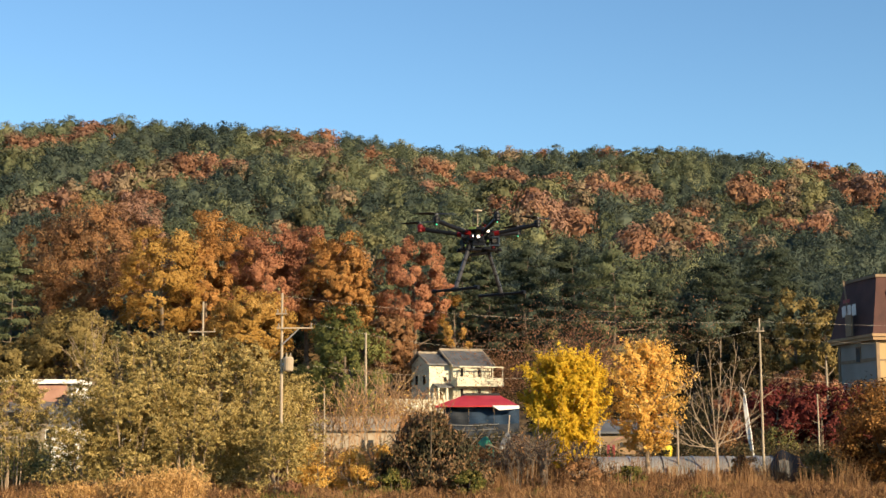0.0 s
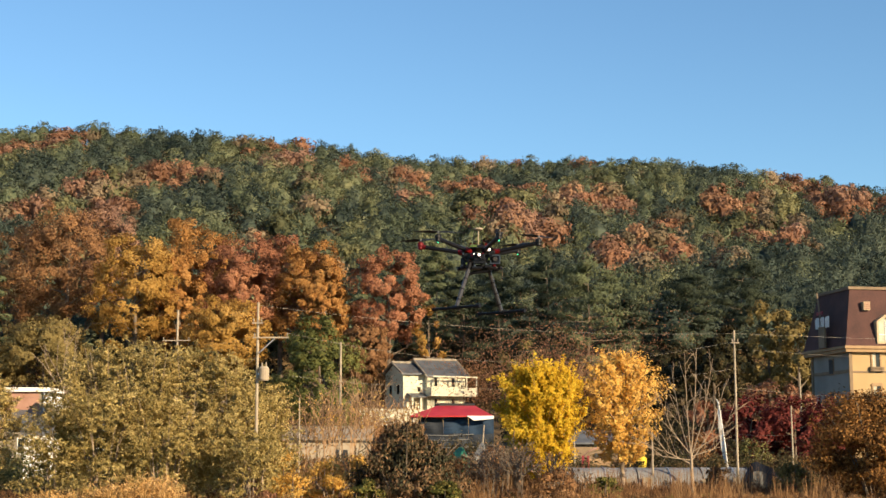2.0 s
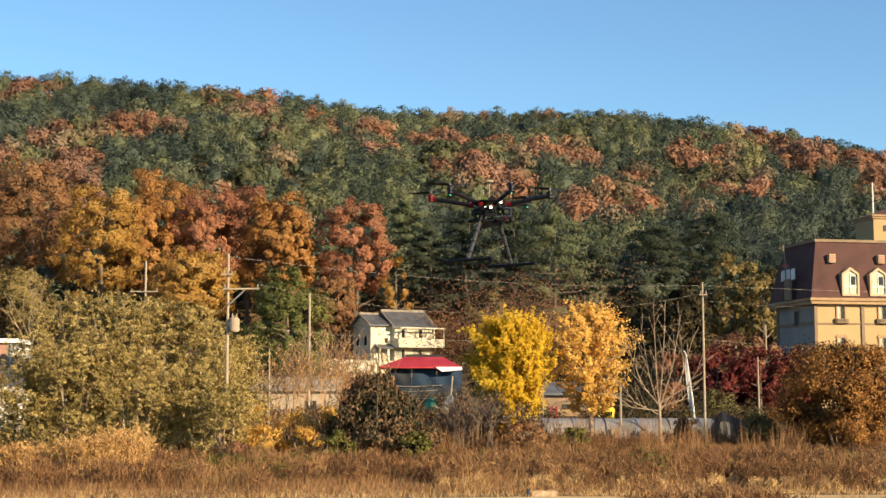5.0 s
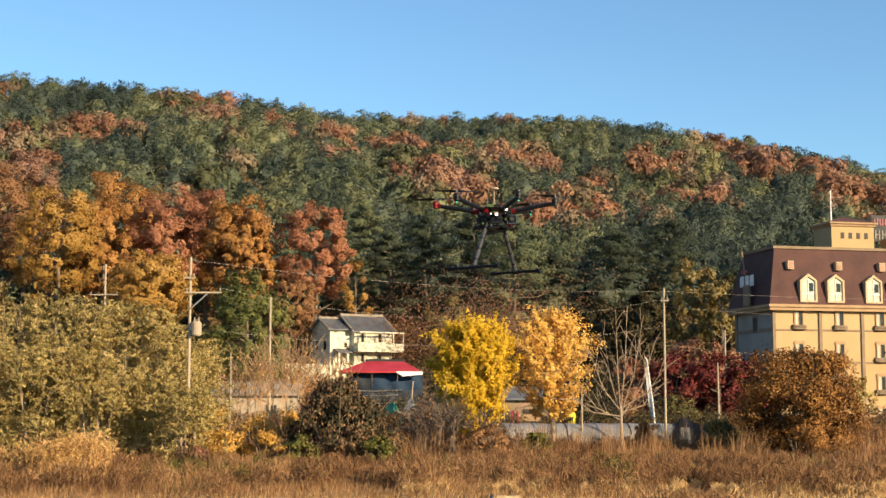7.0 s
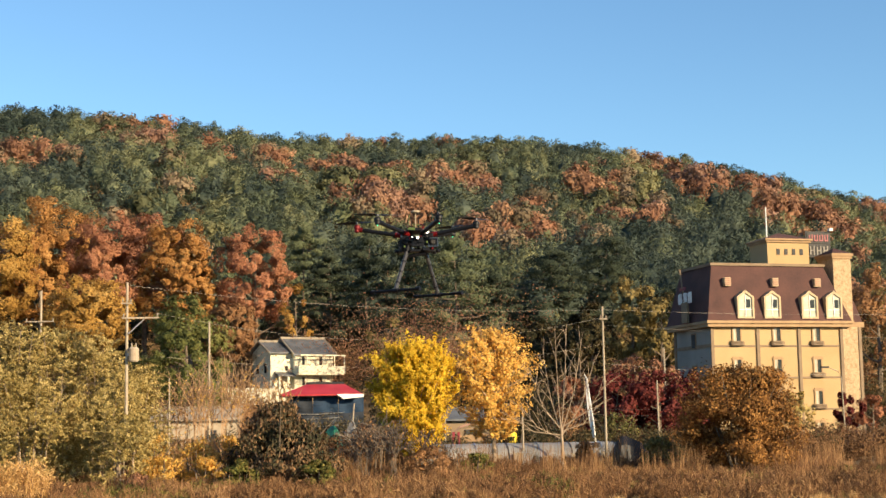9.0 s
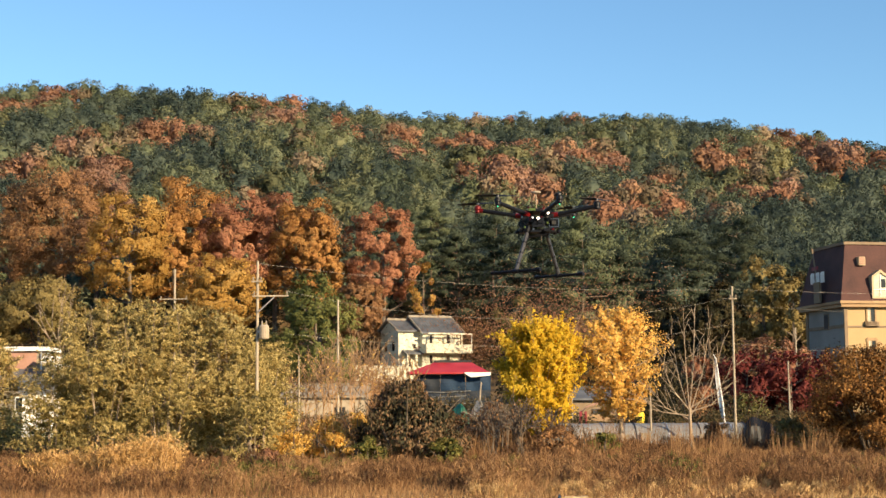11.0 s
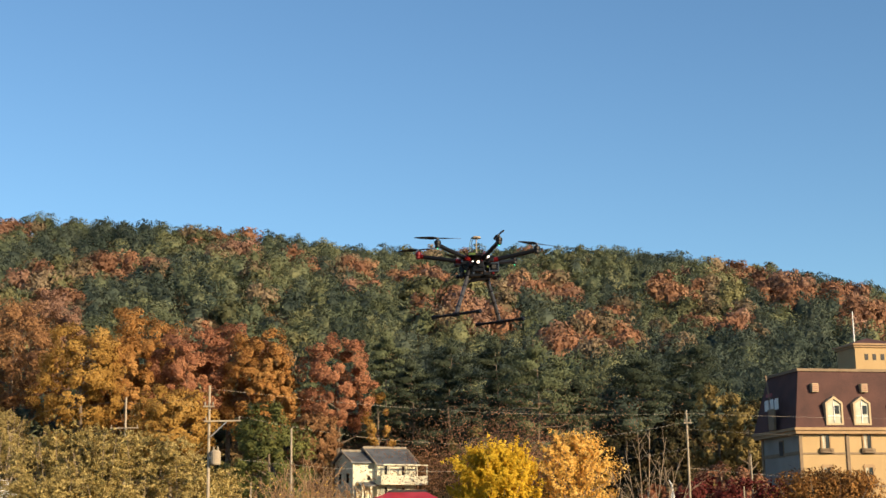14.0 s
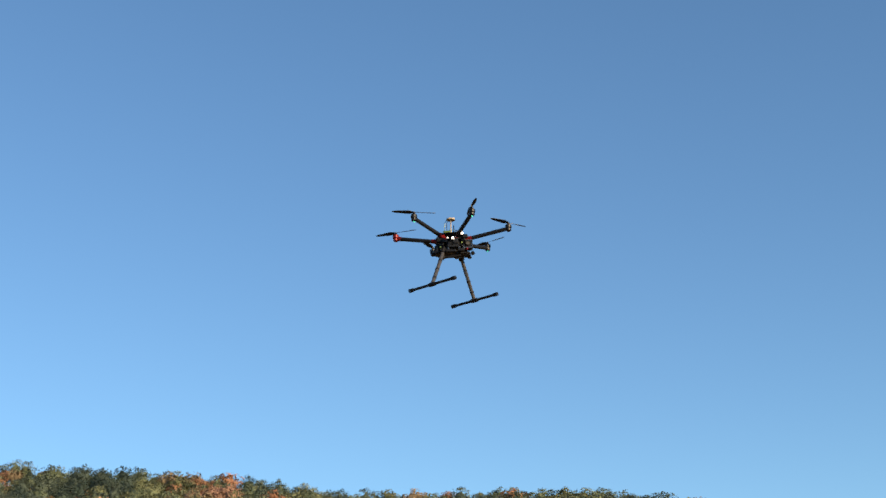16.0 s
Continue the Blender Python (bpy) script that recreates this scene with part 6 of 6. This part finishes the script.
    loop = [Vector((-0.03 - 0.012 * math.sin(math.pi * k / 8), 0.0, 0.03 + 0.095 * k / 8)) for k in range(9)]
    part("antenna_cable", Shape().tube(loop + [Vector((-0.012, 0, 0.13))], 0.0018, 5), M_PCB, mast)
    # lamps and payload
    for x, y, z, r in ((0.004, -0.112, -0.03, 0.0085), (0.058, -0.107, 0.0, 0.0085), (-0.026, -0.108, -0.026, 0.0045)):
        part("lamp", Shape().tube([(x, y, z), (x, y - 0.008, z)], [r, r * 0.8], 10), M_LAMP, t, "lit white lamp")
    for y in (-0.03, 0.03):
        part("rail", Shape().tube([(-0.09, y - 0.05, -0.083), (0.10, y + 0.02, -0.083)], 0.005, 8), M_CARBON, t)
    cam_box = part("camera_unit", Shape().box(0.066, 0.118, -0.064, -0.015, -0.076, -0.026, cut=0.01), M_BLACK, t, "camera unit with bare metal frame")
    part("camera_frame", Shape().box(0.064, 0.118, -0.068, -0.062, -0.03, -0.025).box(0.064, 0.118, -0.068, -0.062, -0.076, -0.071).box(0.064, 0.068, -0.068, -0.062, -0.071, -0.03).box(0.114, 0.118, -0.068, -0.062, -0.071, -0.03), M_SILVER, cam_box)
    part("lens", Shape().tube([(0.09, -0.062, -0.05), (0.09, -0.076, -0.05)], [0.013, 0.011], 12), M_DARK, cam_box)
    for x, y, z, w, h in ((-0.07, -0.06, -0.02, 0.02, 0.03), (-0.04, -0.085, -0.035, 0.016, 0.022), (0.02, -0.09, -0.04, 0.014, 0.03), (0.075, -0.085, -0.012, 0.015, 0.018), (-0.085, 0.01, -0.05, 0.018, 0.03), (0.05, -0.07, -0.09, 0.02, 0.014), (-0.01, -0.07, -0.098, 0.03, 0.01), (0.03, 0.0, -0.105, 0.016, 0.022)):
        part("module", Shape().box(x - w, x + w, y - w * 0.7, y + w * 0.7, z - h / 2, z + h / 2, cut=0.004), M_BLACK, t)
    for k in range(12):
        x, z = -0.085 + 0.0155 * k, -0.02 - 0.011 * ((k * 5) % 7)
        part("connector", Shape().box(x - 0.005, x + 0.005, -0.1 + 0.008 * (k % 3), -0.086 + 0.008 * (k % 3), z - 0.006, z + 0.004, cut=0.002), (M_SILVER, M_RED, M_BLACK, M_PCB)[(k * 3) % 4], t)
    for k, (x, z) in enumerate(((-0.075, -0.11), (-0.04, -0.118), (0.03, -0.12), (0.07, -0.108))):
        part("hanging_cable", Shape().tube([(x, -0.03, -0.085), (x + 0.012, -0.036, z), (x + 0.03, -0.02, -0.087)], 0.0035, 5), M_BLACK, t)
    for k in range(7):
        a = -2.6 + 0.75 * k
        p = [Vector((0.09 * math.cos(a), 0.09 * math.sin(a), -0.01)), Vector((0.108 * math.cos(a + 0.2), 0.108 * math.sin(a + 0.2), -0.045)), Vector((0.07 * math.cos(a + 0.5), 0.07 * math.sin(a + 0.5), -0.085))]
        part("cable", Shape().tube(p, 0.0028, 5), M_BLACK if k % 3 else M_SILVER, t)
    g = part("gimbal", Shape().box(-0.095, -0.06, -0.04, 0.01, -0.085, -0.03, cut=0.006), M_BLACK, t)
    part("gimbal_motor", Shape().tube([(-0.088, -0.05, -0.09), (-0.088, -0.03, -0.09), (-0.088, 0.0, -0.09)], [0.012, 0.016, 0.016], 10), M_BLACK, g)
    part("gimbal_rail", Shape().tube([(-0.05, -0.05, -0.128), (-0.03, -0.05, -0.122), (0.05, -0.045, -0.112)], [0.008, 0.01, 0.009], 8), M_BLACK, g)
    part("gimbal_pod", Shape().tube([(-0.062, -0.05, -0.14), (-0.058, -0.05, -0.132), (-0.048, -0.05, -0.118)], [0.006, 0.012, 0.009], 10), M_BLACK, g)
    for k, (x, y) in enumerate(((-0.11, -0.02), (0.118, -0.03), (0.1, 0.035))):
        part("damper", Shape().tube([(x, y, -0.105), (x, y, -0.098), (x, y, -0.086)], [0.01, 0.013, 0.008], 10), M_BLACK, t)
    part("speed_controller", Shape().box(-0.03, 0.04, -0.09, -0.06, -0.075, -0.045, cut=0.005), M_BLACK, t)
    part("tray", Shape().box(-0.085, 0.105, -0.04, 0.04, -0.098, -0.092, cut=0.015), M_CARBON, t)
    # landing gear: two splayed legs with long skid bars
    for side in (-1, 1):
        out = Vector((0.625, 0.78, 0)) * side
        bar = Vector((0.78, -0.625, 0))
        top, foot = out * 0.08 + Vector((0, 0, -0.085)), out * 0.195 + Vector((0, 0, -0.325))
        leg = part("leg", Shape().tube([top, foot], 0.0108, 10), M_LEG, t)
        for f in (0.3, 0.55, 0.8):
            part("leg_collar", Shape().tube([top.lerp(foot, f), top.lerp(foot, f + 0.03)], 0.0122, 10), M_BLACK, leg)
        part("leg_joint", Shape().tube([top.lerp(foot, -0.06), top.lerp(foot, 0.08)], 0.017, 10), M_BLACK, leg)
        part("leg_tee", Shape().tube([foot - bar * 0.02, foot + bar * 0.02], 0.0125, 10), M_BLACK, leg)
        part("skid_bar", Shape().tube([foot - bar * 0.155, foot + bar * 0.155], 0.008, 8), M_CARBON, leg)
        for k in (-1, 1):
            e = foot + bar * 0.155 * k
            part("foot_cap", Shape().tube([e - bar * 0.014, e + bar * 0.014], 0.0115, 8), M_BLACK, leg)


hexacopter()
